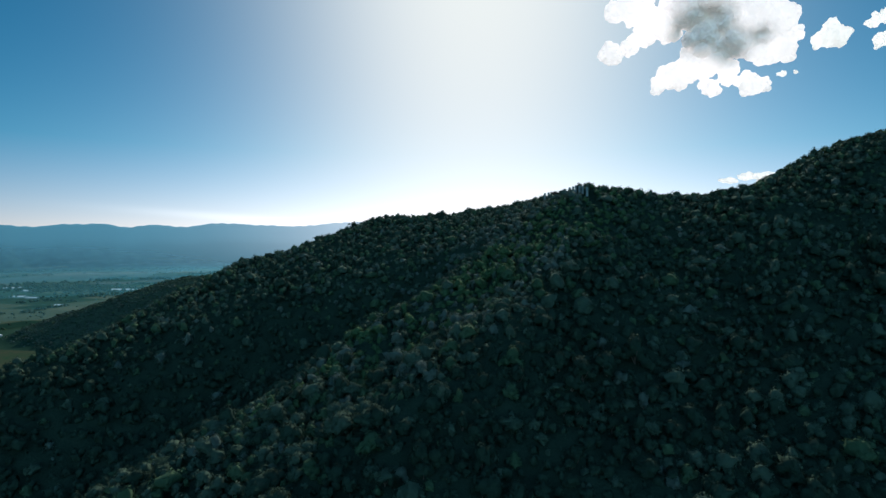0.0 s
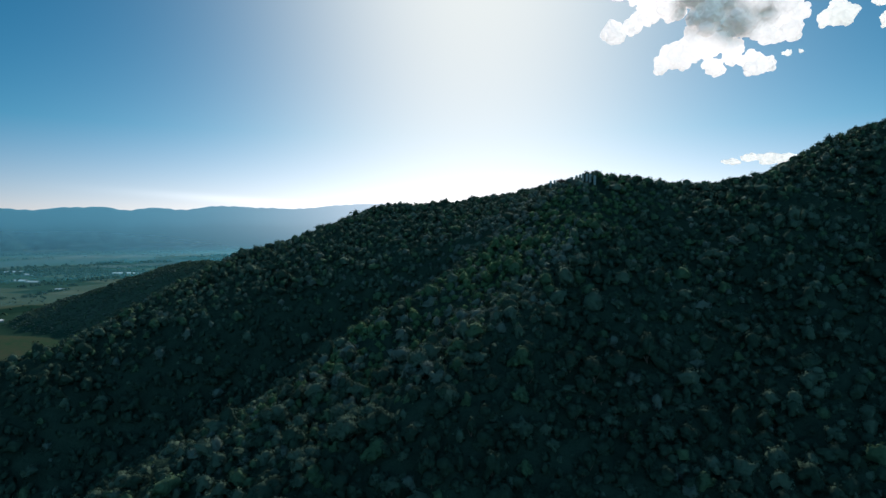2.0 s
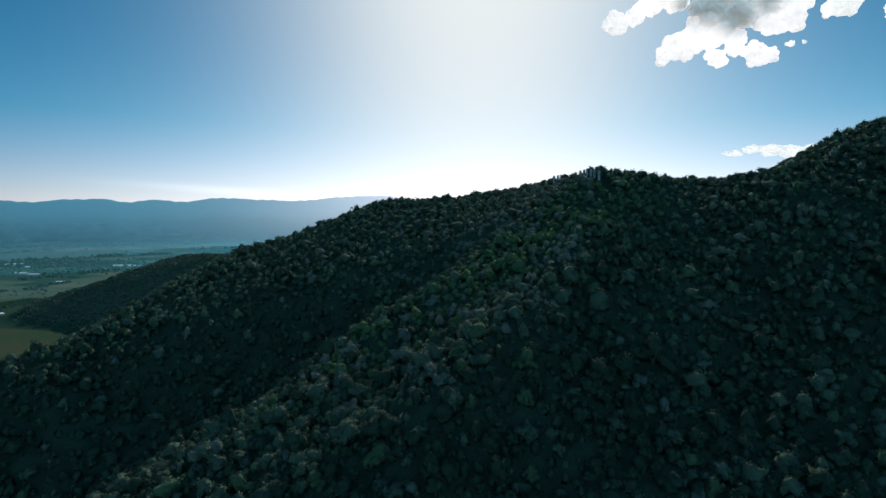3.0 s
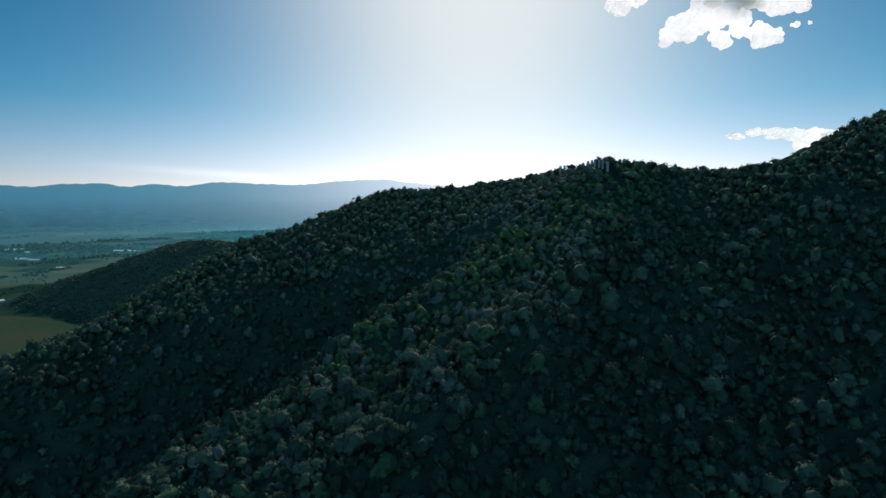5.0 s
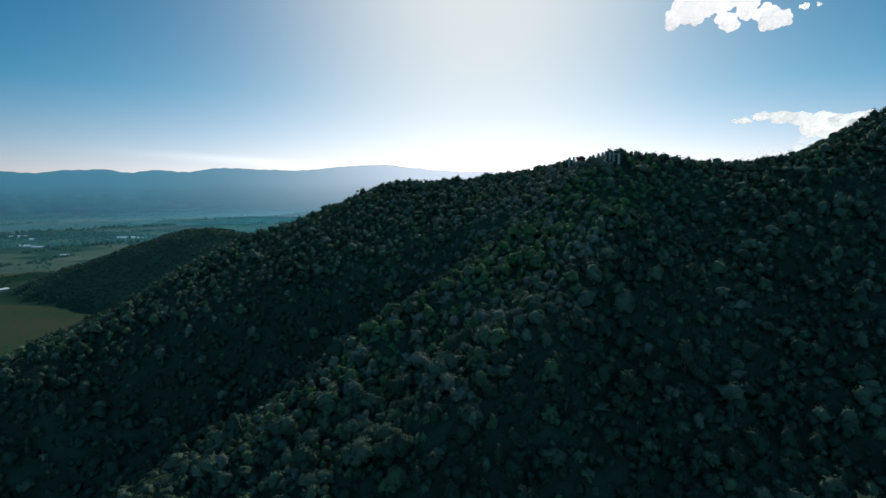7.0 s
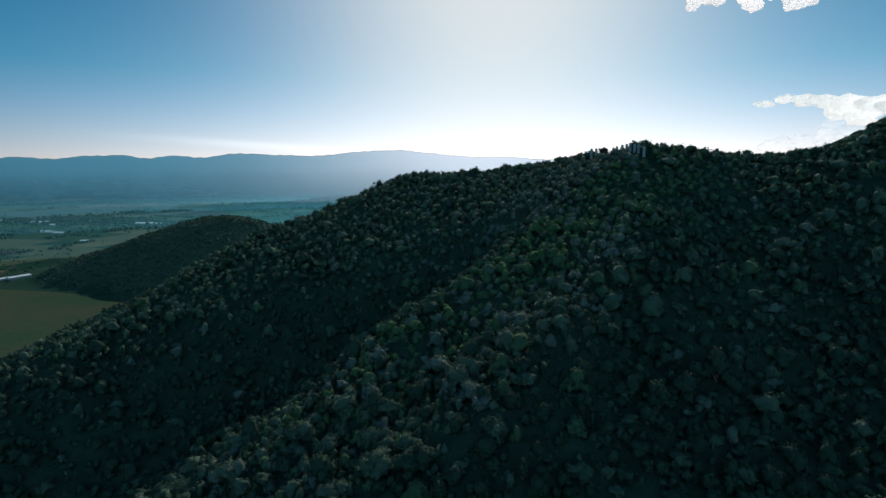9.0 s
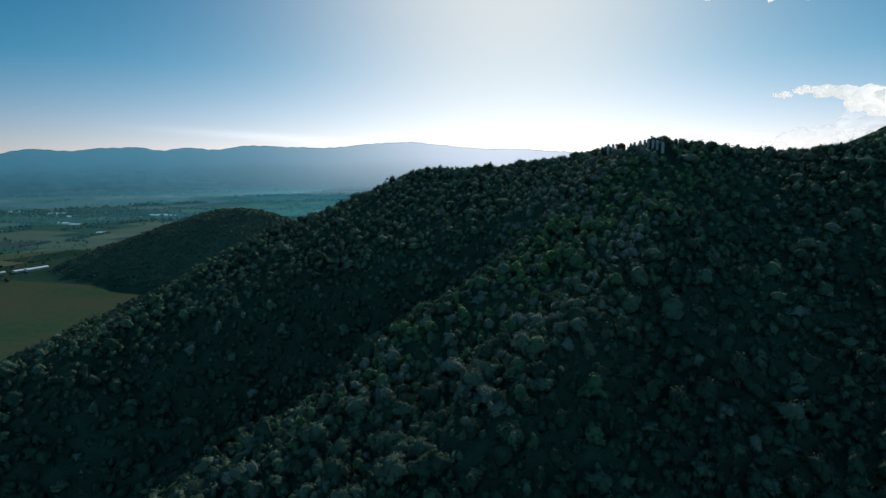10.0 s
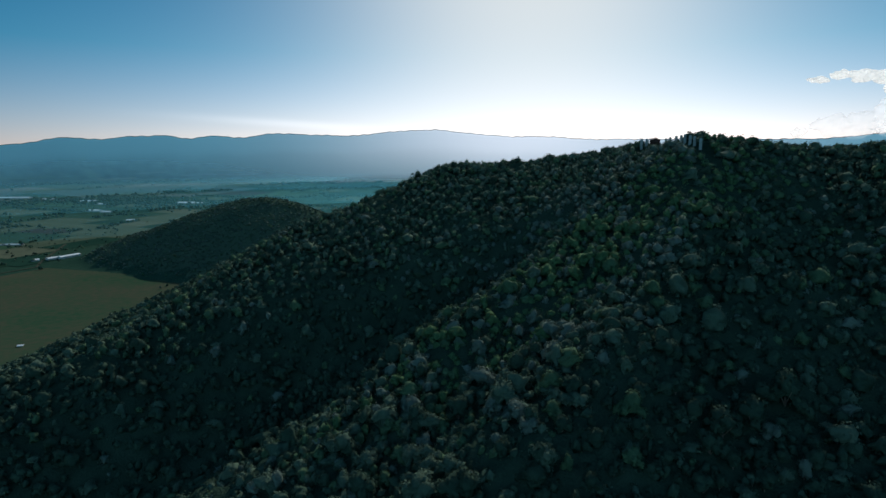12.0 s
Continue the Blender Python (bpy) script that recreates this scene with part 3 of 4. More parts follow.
qx, qy = qx + rng.uniform(-0.4, 0.4, qx.shape), qy + rng.uniform(-0.4, 0.4, qy.shape)
ci, cj = ((qy - 112) // CELL).astype(int), ((qx + 352) // CELL).astype(int)
lift = np.zeros(qx.shape)
for di in (-1, 0, 1):
    for dj in (-1, 0, 1):
        ii, jj = np.clip(ci + di, 0, rows_ - 1), np.clip(cj + dj, 0, cols_ - 1)
        d2 = ((qx - top_x[ii, jj]) ** 2 + (qy - top_y[ii, jj]) ** 2) / top_r[ii, jj] ** 2
        lift = np.maximum(lift, top_h[ii, jj] * np.sqrt(np.maximum(1 - d2, 0)))
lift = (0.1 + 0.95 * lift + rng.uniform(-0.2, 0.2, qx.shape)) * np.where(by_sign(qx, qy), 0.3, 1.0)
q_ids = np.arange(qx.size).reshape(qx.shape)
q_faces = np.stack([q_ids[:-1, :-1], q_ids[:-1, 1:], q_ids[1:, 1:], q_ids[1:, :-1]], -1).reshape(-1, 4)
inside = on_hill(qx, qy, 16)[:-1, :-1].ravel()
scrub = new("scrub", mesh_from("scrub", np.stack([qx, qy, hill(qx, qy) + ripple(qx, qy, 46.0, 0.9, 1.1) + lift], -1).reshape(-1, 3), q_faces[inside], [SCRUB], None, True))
tagged(scrub, "closed low green scrub over the hillside, dark to stand in for shaded gaps", "scrub", kind="stuff")

# bushes that stand out of it
bx, by = scatter(4.3, -345, 345, 122, 445)
ok = on_hill(bx, by, 12) & ~by_sign(bx, by)
bx, by = bx[ok], by[ok]
bw = np.clip(rng.lognormal(1.42, 0.24, len(bx)), 2.4, 5.6) * np.interp(by, [250, 340], [1.0, 1.12])
bh = bw * rng.uniform(0.65, 0.95, len(bx)) + 1.2
plant("undergrowth", low_kinds, bx, by, hill(bx, by) - 0.1, bw, bh, leaf_tones(bx, by, [0.50, 0.18, 0.27, 0.05, 0.0], [0.04, 0.95, 0.01, 0.0, 0.0], 0.9), "low green bushes filling the gaps between hillside trees", "undergrowth")

# trees one by one on the near spur
LABELS = ["low grey-green broadleaf tree with a rounded lobed crown", "dark green rounded tree among scrub on the slope", "olive-green spreading tree on the wooded spur", "pale silvery-green tree standing among darker scrub", "bright green leafy tree high on the spur"]
masters = [[broadleaf_tree(t, LABELS[t]) for _ in range(2)] for t in range(5)]
used = set()
for i in np.flatnonzero(near)[:300]:
    t, k = ct[i], rng.integers(2)
    m = pose(cx_[i], cy_[i], cz[i], 0, 0, rng.uniform(0, 360)) @ Matrix.Diagonal((cw[i], cw[i], ch[i], 1))
    if (t, k) in used:
        ob = copy_thing(masters[t][k], m)
        ob.matrix_basis = m
    else:
        masters[t][k].matrix_basis = m
        used.add((t, k))

for i, (x, y, top, w) in enumerate(TALL):
    foot = float(hill(np.array([x]), np.array([y]))[0])
    m = pose(x, y, foot, 0, 0, 47.0 * i) @ Matrix.Diagonal((w, w, max(top - foot, 0.6 * w), 1))
    copy_thing(masters[3 if i == 0 else 0][i % 2], m).matrix_basis = m

red = broadleaf_tree(5, "reddish-brown rounded tree among the letter boards")
red["group"] = ""
red.matrix_basis = pose(75.0, 373.0, 217.2, 0, 0, 20) @ Matrix.Diagonal((8.4, 8.4, 7.2, 1))

# ---- the small hill in the valley ----
fx, fy = scatter(6.8, -1000, -230, 890, 1330)
fz = land(fx, fy)
ok = (fz > 3.5) & (fy < 1150 + 60 + rng.uniform(0, 20, len(fy)))
fx, fy, fz = fx[ok], fy[ok], fz[ok]
tiny_kinds = [crown(rng, 12, 1, 0.11) for _ in range(8)]
fw = rng.uniform(5.0, 9.5, len(fx))
# grey and silver leaves put this hill's haze into the leaf colour
plant("far_hill_woodland", tiny_kinds, fx, fy, fz - 0.2 * fw, fw, fw * rng.uniform(0.45, 0.65, len(fx)), rng.choice(4, len(fx), p=[0.60, 0.0, 0.12, 0.28]), "dark green woodland on a small hill in the valley", "woodland")


# woods on the back of the ridge, down to the meadow
rx, ry = scatter(6.2, -640, -150, 60, 560)
rz = land(rx, ry)
ok = (rz > 3.3) & ~(on_hill(rx, ry, 14) & (rx > -345) & (ry > 122))
rx, ry, rz = rx[ok], ry[ok], rz[ok]
rw = rng.uniform(5.0, 9.0, len(rx))
plant("meadow_edge_woodland", tiny_kinds, rx, ry, rz - 0.6, rw, rw * rng.uniform(0.6, 0.85, len(rx)), rng.choice(4, len(rx), p=[0.3, 0.6, 0.1, 0.0]), "dark green woodland where the hill meets the meadow", "woodland")


# ---- the valley plain ----
def slab(name, corners, z, mat, parent):
    """A flat piece of land a little proud of the plain."""
    v = np.array([(x, y, z + float(rise(x, y))) for x, y in corners])
    me = bpy.data.meshes.new(name)
    me.from_pydata(v.tolist(), [], [list(range(len(v)))])
    me.materials.append(mat)
    return part(name, me, parent)


def split(x0, x1, y0, y1, out):
    w, d = x1 - x0, y1 - y0
    limit = 80 + 0.032 * (y0 + abs(x0))
    if max(w, d) < limit * rng.uniform(0.9, 1.9):
        out.append((x0, x1, y0, y1))
    elif w > d:
        m = x0 + w * rng.uniform(0.35, 0.65)
        split(x0, m, y0, y1, out), split(m, x1, y0, y1, out)
    else:
        m = y0 + d * rng.uniform(0.35, 0.65)
        split(x0, x1, y0, m, out), split(x0, x1, m, y1, out)


parcels = []
split(-4300, 300, 300, 4400, parcels)
turn = Matrix.Rotation(radians(-14), 2)
edge_x, edge_y = [], []
for x0, x1, y0, y1 in parcels:
    g = 0.6
    c = [turn @ Vector(q) for q in ((x0 + g, y0 + g), (x1 - g, y0 + g), (x1 - g, y1 - g), (x0 + g, y1 - g))]
    cx0, cy0 = np.array([q.x for q in c]), np.array([q.y for q in c])
    gx0, gy0 = np.meshgrid(np.linspace(cx0.min(), cx0.max(), 6), np.linspace(cy0.min(), cy0.max(), 6))
    if (land(gx0, gy0) - rise(gx0, gy0)).max() > 1.6 or np.hypot(cx0, cy0).max() > 4420 or (cx0.min() < -520 and cx0.max() > -930 and cy0.min() < 1040):
        continue
    bearing, reach = math.degrees(math.atan2(cx0.mean(), cy0.mean())), math.hypot(cx0.mean(), cy0.mean())
    pale = -52 < bearing < -25 and 3250 < reach < 4080
    slab("field", [(q.x, q.y) for q in c], 0.9, CROPS[rng.choice(7, p=[0.06, 0.14, 0.0, 0.10, 0.10, 0.0, 0.60] if pale else [0.27, 0.19, 0.08, 0.20, 0.06, 0.20, 0.0])], ground)
    if rng.uniform() < (0.15 if pale else 0.75):
        n = int(rng.integers(10, 34))
        k = rng.integers(4)
        u = rng.uniform(0, 1, n)
        a, b = c[k], c[(k + 1) % 4]
        edge_x += list(a.x + (b.x - a.x) * u + rng.normal(scale=3, size=n))
        edge_y += list(a.y + (b.y - a.y) * u + rng.normal(scale=3, size=n))
slab("field", [(-885, 1028), (-760, 1003), (-640, 984), (-560, 966), (-480, 900), (-400, 760), (-360, 520), (-560, 330), (-1000, 420), (-960, 800)], 1.9, MEADOW, ground)
slab("road", [(-1010, 760), (-1005, 759), (-915, 1040), (-955, 1100), (-1080, 1320), (-1085, 1317), (-960, 1098), (-920, 1040)], 1.1, TRACK, ground)

# fields on the lower mountain slopes, and a bright river that winds down between them
def on_slope(name, deg0, deg1, f0, f1, mat, lean=0.0):
    """A field or stretch of water that lies on the foot of the range."""
    n = 9
    u = np.linspace(0, 1, n)
    v = []
    for share in (f0, f1):
        at = deg0 + (deg1 - deg0) * u
        r, z = mountain(at, np.clip(share + lean * u, 0, 1))
        v.append(np.stack([r * np.sin(np.radians(at)), r * np.cos(np.radians(at)), z + 3.0], -1))
    k = np.arange(n - 1)
    part(name, mesh_from(name, np.concatenate(v), np.stack([k, k + 1, k + 1 + n, k + n], -1), [mat], None, True), mountains)


for deg0, deg1, f0, f1, kind in ((-30.5, -23.8, 0.15, 0.18, 6), (-37, -34, 0.10, 0.13, 4), (-22, -17, 0.07, 0.10, 3), (-19, -11, 0.13, 0.16, 4), (-44, -40, 0.20, 0.23, 3), (-28, -25, 0.27, 0.29, 4), (-15.5, -12, 0.03, 0.06, 6), (-34, -31.5, 0.22, 0.24, 6),
                                 (-12, -8.6, 0.05, 0.09, 3), (-24.5, -20, 0.21, 0.235, 1)):
    on_slope("field", deg0, deg1, f0, f1, CROPS[kind])
for deg0, deg1, f0, f1, lean in ((-7.9, -7.5, 0.15, 0.175, 0.02), (-7.6, -6.9, 0.17, 0.185, 0.04), (-6.9, -6.3, 0.21, 0.225, 0.02), (-6.4, -5.6, 0.225, 0.235, 0.02), (-7.2, -6.7, 0.27, 0.28, 0.03), (-6.6, -6.2, 0.33, 0.345, 0.0)):
    on_slope("river", deg0, deg1, f0, f1, WATER, lean)

# trees along the field edges, a dark wooded belt, scattered trees by the track
wx = rng.uniform(-2900, -1050, 1700)
wy = rng.normal(2420, 130, 1700) + 0.10 * (wx + 1900) + 160 * np.sin(wx / 170.0)
sx, sy = rng.uniform(-1450, -880, 260), rng.uniform(880, 1550, 260)
tx, ty = rng.uniform(-560, -470, 16), rng.uniform(880, 985, 16)


def belt(deg0, deg1, reach0, reach1, count):
    """Trees of a wooded strip, given by its bearings and distances."""
    a, r = np.radians(rng.uniform(deg0, deg1, count)), rng.uniform(reach0, reach1, count)
    return r * np.sin(a), r * np.cos(a)


belts = [belt(-52, -24, 4230, 4390, 700), belt(-32, -26, 3450, 3560, 90), belt(-22, -13, 3950, 3990, 70), belt(-26, -16, 2900, 2960, 80), belt(-38, -33, 3120, 3200, 60), belt(-24, -10, 3500, 3530, 70)]
ax_ = np.concatenate([wx, sx, tx, edge_x, rng.uniform(-3300, -300, 160), *(q[0] for q in belts)])
ay_ = np.concatenate([wy, sy, ty, edge_y, rng.uniform(1300, 3900, 160), *(q[1] for q in belts)])
ok = (land(ax_, ay_) - rise(ax_, ay_) < 6) & (np.hypot(ax_ + 935, ay_ - 1148) > 45)
ax_, ay_ = ax_[ok], ay_[ok]
aw = rng.uniform(5.0, 12.0, len(ax_))
aw *= np.interp(np.hypot(ax_, ay_), [1900, 2400, 4300], [1.0, 1.7, 3.0])
plant("valley_trees", foot_kinds, ax_, ay_, 0.6 + rise(ax_, ay_), aw, np.minimum(aw * rng.uniform(0.6, 0.9, len(ax_)), 16.0), rng.choice(4, len(ax_), p=[0.15, 0.75, 0.1, 0.0]), "scattered dark trees and hedges on the valley plain", "trees")


def farm_shed(x, y, long_, wide, tall, turn_deg, label):
    """A long low shed: four walls and a gabled sheet roof with overhanging eaves."""
    shed = tagged(new("farm_shed"), label, "shed", "sheds on the plain")
    shed.matrix_basis = pose(x, y, 0.5 + float(rise(x, y)), 0, 0, turn_deg)
    a, b, r = long_ / 2, wide / 2, wide * 0.14
    v = [(-a, -b, 0), (a, -b, 0), (a, b, 0), (-a, b, 0), (-a, -b, tall), (a, -b, tall), (a, b, tall), (-a, b, tall), (-a, 0, tall + r), (a, 0, tall + r)]
    me = bpy.data.meshes.new("wall")
    me.from_pydata(v, [], [(0, 1, 5, 4), (1, 2, 6, 9, 5), (2, 3, 7, 6), (3, 0, 4, 8, 7)])
    me.materials.append(WALL_PALE)
    wall = part("wall", me, shed)
    w2, h2 = min(3.0, wide * 0.2), tall * 0.75
    dm = bpy.data.meshes.new("door")
    dm.from_pydata([(x, y, z) for x in (a + 0.01, a + 0.09) for y, z in ((-w2, 0.02), (w2, 0.02), (w2, h2), (-w2, h2))], [], [(0, 3, 2, 1), (4, 5, 6, 7), (0, 1, 5, 4), (1, 2, 6, 5), (2, 3, 7, 6), (3, 0, 4, 7)])
    dm.materials.append(TRACK)
    part("door", dm, wall, "brown shed door")
    for s in (-1, 1):
        e, o, t = b + 0.6, a + 0.5, 0.15
        drop = r * 0.6 / b
        q = [(-o, s * e, tall - drop), (o, s * e, tall - drop), (o, 0, tall + r), (-o, 0, tall + r)]
        v = [(p[0], p[1], p[2] + 0.02) for p in q] + [(p[0], p[1], p[2] + t) for p in q]
        me = bpy.data.meshes.new("roof")
        me.from_pydata(v, [], [(0, 1, 2, 3), (4, 7, 6, 5), (0, 4, 5, 1), (1, 5, 6, 2), (2, 6, 7, 3), (3, 7, 4, 0)])
        me.materials.append(ROOF_WHITE)
        part("roof", me, shed)
    return shed


W = "long white-roofed farm shed standing on the green plain"
for x, y, l, w, t, d in ((-934, 1146, 44, 12, 4.5, 74), (-950, 1122, 26, 11, 4, 70), (-972, 1100, 12, 9, 3.5, 60)):
    farm_shed(x, y, l, w, t, d, "white-roofed shed beside a dirt track at the hill's foot")
for x, y, l, w, t, d in ((-2360, 2560, 150, 26, 5, 4), (-2150, 2520, 60, 24, 5, 2), (-1908, 2470, 70, 26, 5, 5), (-1768, 2366, 55, 20, 4, -4), (-1600, 2100, 60, 22, 4.5, -8), (-1520, 2062, 48, 18, 4, -8),
                         (-1410, 2440, 80, 26, 5, 3), (-1345, 2446, 45, 20, 4, 3), (-1240, 1800, 26, 14, 4, 10), (-1205, 1290, 60, 8, 3, 8)):
    farm_shed(x, y, l, w, t, d, W)
farm_shed(-554, 604, 5.5, 4, 2.6, 20, "small white hut in the open meadow")

# ---- the row of big sheet letters on the crest (too far to read: plain bars) ----
def slab_upright(name, outline, y0, y1, mat, parent):
    """An upright board or wall: an outline in x and z, given thickness from y0 to y1."""
    n = len(outline)
    me = bpy.data.meshes.new(name)
    me.from_pydata([(x, y0, z) for x, z in outline] + [(x, y1, z) for x, z in outline], [],
                   [list(range(n))[::-1], list(range(n, 2 * n))] + [(k, (k + 1) % n, n + (k + 1) % n, n + k) for k in range(n)])
    me.materials.append(mat)
    return part(name, me, parent)


sign = tagged(new("hilltop_sign"), "row of tall pale weathered letter boards along the crest", "sign")
for u in (0.0, 0.10, 0.45, 0.52, 0.62, 0.70, 0.76, 0.84, 0.91, 1.0):
    bx_, by_ = 70.2 + 16.7 * u, 384 - 48 * u
    half, top = 0.70, rng.uniform(3.6, 4.4)
    foot = float(hill(np.array([bx_]), np.array([by_]))[0])
    foot += max(0.0, 218.3 - foot) * 0.8 + np.interp(u, [0.5, 0.8], [1.6, 0.4])
    arc = [(bx_ + half * math.cos(t), foot + top - half + half * math.sin(t)) for t in np.linspace(0, math.pi, 9)]
    slab_upright("letter_board", [(bx_ + half, foot - 2.5), *arc, (bx_ - half, foot - 2.5)], by_ - 0.15, by_ + 0.15, SIGN, sign)


# ---- clouds ----
def cloud_material(name, clear, spread, white, glow, thick=()):
    """Lit vapour with an added glow in place of scattered sunlight; the thick parts (right, up, reach in thousandths of
    the distance) glow less and let little light through.
    """
    m = bpy.data.materials.new(name)
    m.use_nodes = True
    nt = m.node_tree
    nt.nodes.remove(nt.nodes["Principled BSDF"])

    def calc(op, *values):
        n = nt.nodes.new("ShaderNodeMath")
        n.operation = op
        for k, v in enumerate(values):
            if isinstance(v, (int, float)):
                n.inputs[k].default_value = v
            else:
                nt.links.new(v, n.inputs[k])
        return n.outputs[0]

    tr, tl, df = (nt.nodes.new("ShaderNodeBsdf" + k) for k in ("Transparent", "Translucent", "Diffuse"))
    tl.inputs["Color"].default_value = df.inputs["Color"].default_value = (*white, 1)
    vapour, mx = nt.nodes.new("ShaderNodeMixShader"), nt.nodes.new("ShaderNodeMixShader")
    geo = nt.nodes.new("ShaderNodeNewGeometry")
    ns = nt.nodes.new("ShaderNodeTexNoise")
    ns.inputs["Scale"].default_value = 0.0045
    ns.inputs["Detail"].default_value = 3.5
    nt.links.new(geo.outputs["Position"], ns.inputs["Vector"])
    dense = calc("MULTIPLY", ns.outputs["Fac"], 0.0)
    for u, w, r in thick:
        way_ = Vector((u, 1000.0, w)) / 1000.0
        gap = nt.nodes.new("ShaderNodeVectorMath")
        gap.operation = "DISTANCE"
        gap.inputs[1].default_value = Vector((0, 0, EYE)) + way_.normalized() * 4450.0
        nt.links.new(geo.outputs["Position"], gap.inputs[0])
        reach = r / 1000.0 * 4450.0 / way_.length
        dense = calc("MAXIMUM", dense, calc("SUBTRACT", 1.0, calc("DIVIDE", gap.outputs["Value"], reach)))
    # ragged by the same puffs that thin the rim
    dense = calc("ADD", calc("MULTIPLY", dense, 2.6), calc("MULTIPLY", calc("SUBTRACT", ns.outputs["Fac"], 0.5), 0.7 if thick else 0.0))
    dense = calc("MINIMUM", calc("MAXIMUM", dense, 0.0), 1.0)
    nt.links.new(calc("ADD", 0.26, calc("MULTIPLY", dense, 0.68)), vapour.inputs[0])
    nt.links.new(tl.outputs[0], vapour.inputs[1])
    nt.links.new(df.outputs[0], vapour.inputs[2])
    rg = nt.nodes.new("ShaderNodeMapRange")
    rg.inputs["From Min"].default_value, rg.inputs["From Max"].default_value = 0.35, 0.65
    rg.inputs["To Min"].default_value, rg.inputs["To Max"].default_value = clear + spread, clear - spread
    nt.links.new(ns.outputs["Fac"], rg.inputs["Value"])
    nt.links.new(calc("MULTIPLY", rg.outputs["Result"], calc("SUBTRACT", 1.0, calc("MULTIPLY", dense, 0.9))), mx.inputs[0])
    nt.links.new(tr.outputs[0], mx.inputs[2])
    # emission stands in for sunlight scattered inside the cloud
    em, ad = nt.nodes.new("ShaderNodeEmission"), nt.nodes.new("ShaderNodeAddShader")
    em.inputs["Color"].default_value = (1.0, 0.94, 0.88, 1)
    nt.links.new(calc("MULTIPLY", calc("SUBTRACT", 1.0, calc("MULTIPLY", dense, 0.55)), glow), em.inputs["Strength"])
    nt.links.new(vapour.outputs[0], ad.inputs[0])
    nt.links.new(em.outputs[0], ad.inputs[1])
    nt.links.new(ad.outputs[0], mx.inputs[1])
    nt.links.new(mx.outputs[0], nt.nodes["Material Output"].inputs["Surface"])
    return m


CLOUD_THIN = cloud_material("cloud_fringe", 0.07, 0.06, (0.99, 0.97, 0.95), 0.24)


def billow(name, lumps, mat, parent, grain, depth=0.6, swell=1.0, far=4450.0, stretch=(1.0, 1.0, 1.0)):
    """Puffs of vapour round the lumps (right, up and size in thousandths of the distance), grown together into one mass."""
    vs, fs, at = [], [], 0
    d, f = ICO[2]
    for u, w, r in lumps:
        way_ = Vector((u, 1000.0, w)) / 1000.0
        mid_ = Vector((0, 0, EYE)) + way_.normalized() * far
        size = swell * r / 1000.0 * far / way_.length
        for k in range(1 + int(8 * min(1.0, r / 9.0))):
            if k == 0:
                p, s = np.zeros(3), size * 0.86
            else:
                p = rng.normal(size=3)
                p *= size * 0.78 / np.linalg.norm(p)
                p[1] *= depth
                s = size * rng.uniform(0.22, 0.48)
            vs.append((d * s + p) * stretch + np.array(mid_))
            fs.append(f + at)
            at += len(d)
    ob = part(name, mesh_from(name, np.concatenate(vs), np.concatenate(fs), [mat], None, True), parent)
    rm = ob.modifiers.new("grown_together", "REMESH")
    rm.mode, rm.voxel_size, rm.use_smooth_shade = "VOXEL", grain, True
    for scale_, depth_, push in ((grain * 9.0, 2, grain * 6.0), (grain * 3.4, 2, grain * 3.0)):
        tex = bpy.data.textures.new("puffs", "CLOUDS")
        tex.noise_scale, tex.noise_depth = scale_, depth_
        dp = ob.modifiers.new("puffs", "DISPLACE")
        dp.texture, dp.texture_coords, dp.strength, dp.mid_level = tex, "GLOBAL", push, 0.5
    return ob


def cloud(label, fringe, mat=CLOUD_THIN, grain=6.5, stretch=(1.0, 1.0, 1.0)):
    c = tagged(new("cloud"), label, "cloud", "clouds")
    for lumps in fringe:
        billow("billow", lumps, mat, c, grain, stretch=stretch)
    return c


def aloft(rows, reach=1.1):
    """Plan of a cloud (right, down, size) about the level view northwards, in thousandths of the distance."""
    out = []
    for i, (x, y, r) in enumerate(rows):
        out.append((x, y, r))
        for a, b_, s in rows[i + 1:]:
            gap = math.hypot(a - x, b_ - y)
            if gap < reach * (r + s):
                for k in range(2):
                    u = rng.uniform(0.25, 0.75)
                    out.append((x + (a - x) * u + rng.normal() * r * 0.25, y + (b_ - y) * u + rng.normal() * r * 0.2, min(r, s) * rng.uniform(0.45, 0.8)))
    return [((x - 784) / 0.985, (441 - y) / 0.985, r / 0.985) for x, y, r in out]


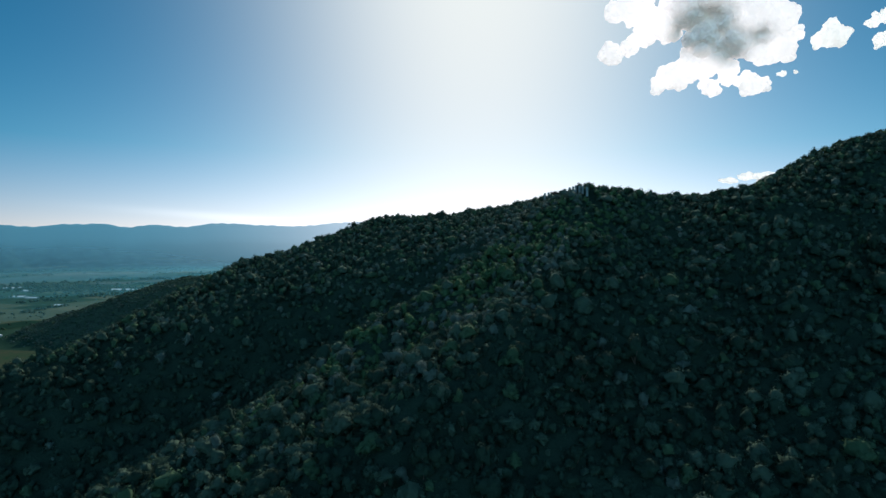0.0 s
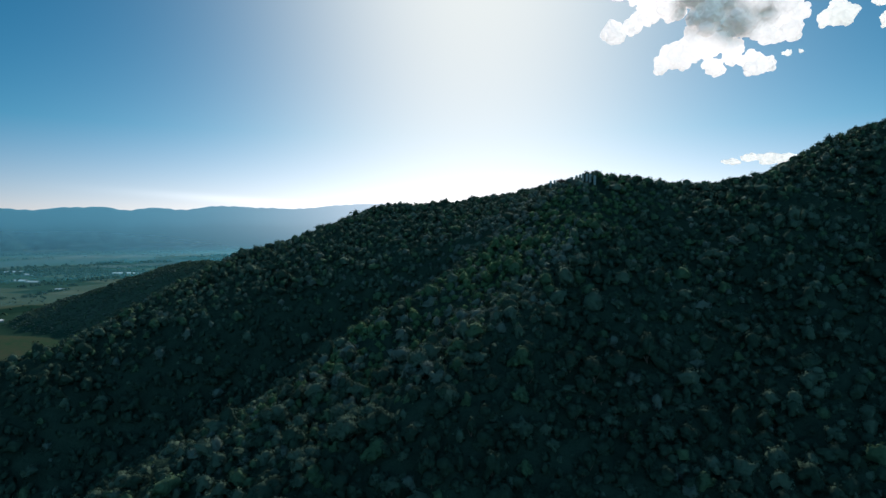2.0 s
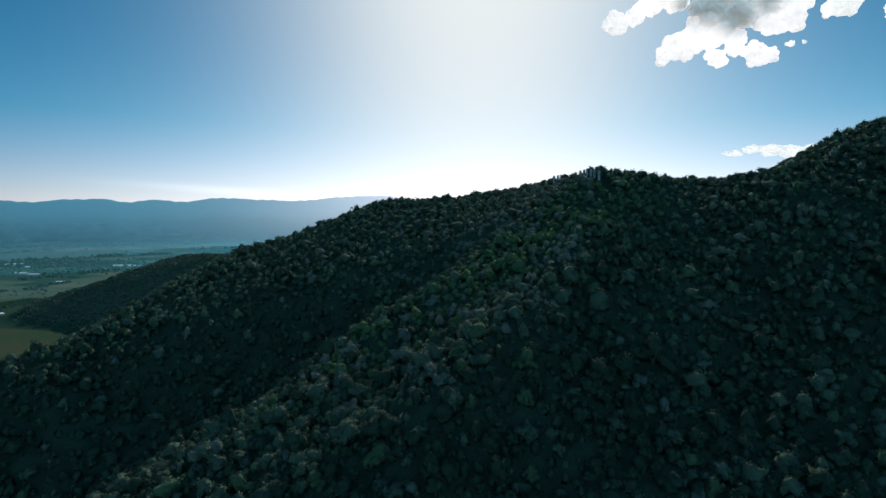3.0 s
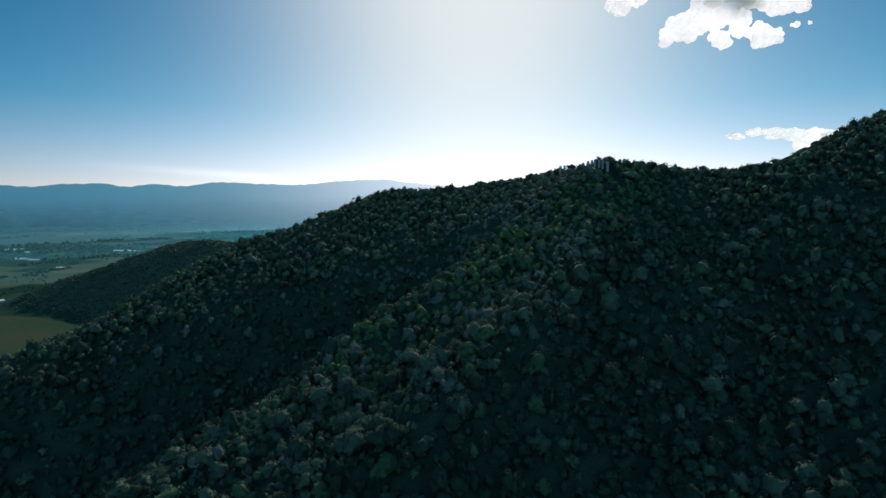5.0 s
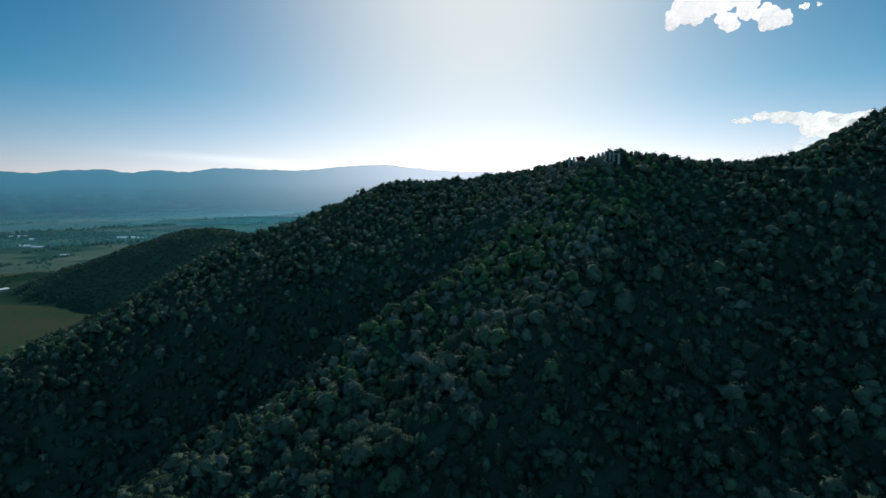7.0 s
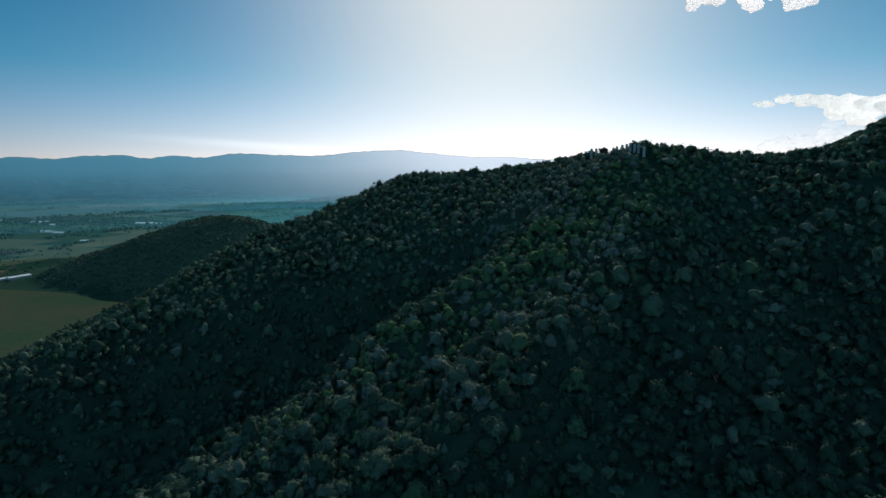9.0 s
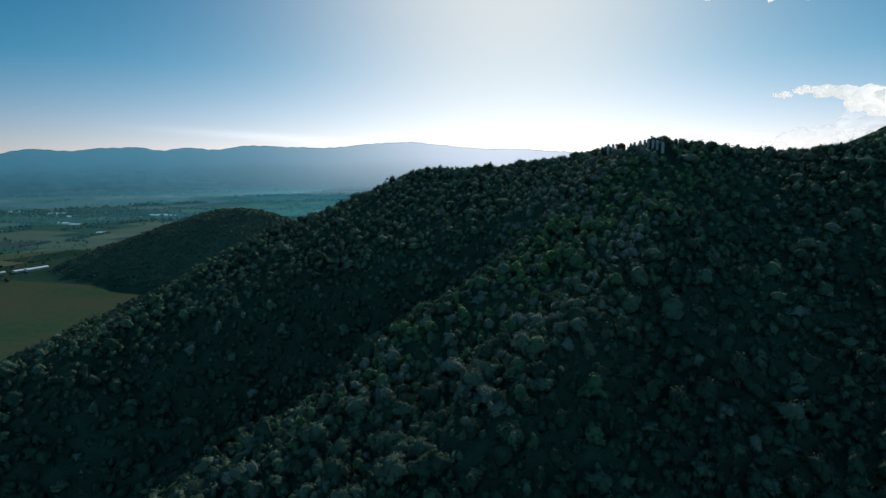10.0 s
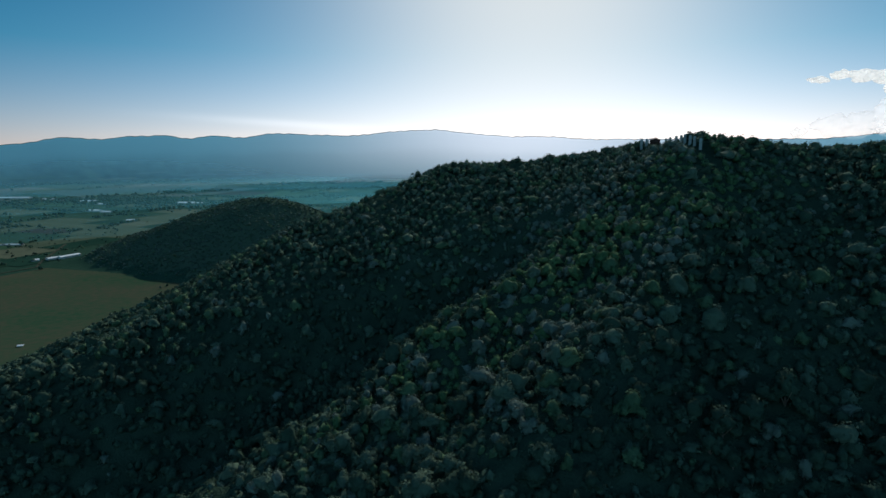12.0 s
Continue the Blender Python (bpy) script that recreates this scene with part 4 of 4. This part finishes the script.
cloud("large white cumulus with a grey core, lit from behind", [aloft([
    (1250, 60, 38), (1310, 70, 36), (1220, 10, 50), (1330, 20, 55), (1290, -40, 60), (1375, 35, 40), (1388, 86, 24), (1350, 95, 26), (1402, 60, 18)]), aloft([(1190, 135, 26), (1165, 153, 15), (1225, 118, 30),
    (1262, 108, 28), (1256, 155, 17), (1287, 128, 20), (1330, 150, 22), (1352, 150, 12), (1308, 144, 10)]), aloft([(1084, 98, 22), (1115, 84, 18), (1142, 58, 24), (1172, 40, 34), (1128, 14, 34), (1088, 22, 22)])],
    cloud_material("cloud_thick", 0.07, 0.06, (0.985, 0.95, 0.955), 0.23, [((x - 784) / 0.985, (441 - y) / 0.985, r / 0.985) for x, y, r in ((1246, 40, 74), (1255, -40, 80), (1290, 74, 52), (1340, 50, 42), (1192, 138, 17))]))
cloud("small round white cumulus, lit from behind", [aloft([(1472, 62, 26), (1449, 72, 14), (1496, 60, 13), (1470, 45, 12)])], grain=7.0)
cloud("small white cloud scrap", [aloft([(1552, 34, 13), (1536, 42, 7), (1572, 26, 14)])], grain=6.0)
cloud("small white cloud scrap", [aloft([(1556, 72, 12), (1572, 66, 14)])], grain=6.0)
cloud("tiny shred of white cloud", [aloft([(1385, 130, 6), (1376, 132, 4), (1408, 128, 4)])], grain=4.0)
cloud("low bank of ragged white cloud above the ridge", [aloft([(1277, 320, 5), (1294, 320, 6), (1322, 313, 10), (1354, 313, 13), (1391, 317, 16), (1429, 320, 18), (1470, 322, 20), (1520, 326, 24), (1412, 338, 13), (1450, 345, 15)], 1.2)], grain=6.0, stretch=(1.9, 1.0, 0.75))
HAZY_CLOUD = cloud_material("cloud_hazy", 0.80, 0.10, (0.99, 0.94, 0.95), 0.26)
cloud("faint pinkish bank of cloud low behind the ridge", [aloft([(1263, 402, 9), (1297, 391, 13), (1331, 384, 16), (1365, 380, 18), (1400, 374, 22), (1406, 396, 20), (1351, 402, 16), (1440, 366, 22), (1470, 380, 26), (1403, 354, 12), (1450, 356, 16), (1320, 404, 12)], 1.2)], HAZY_CLOUD, grain=8.0, stretch=(1.5, 1.0, 0.7))
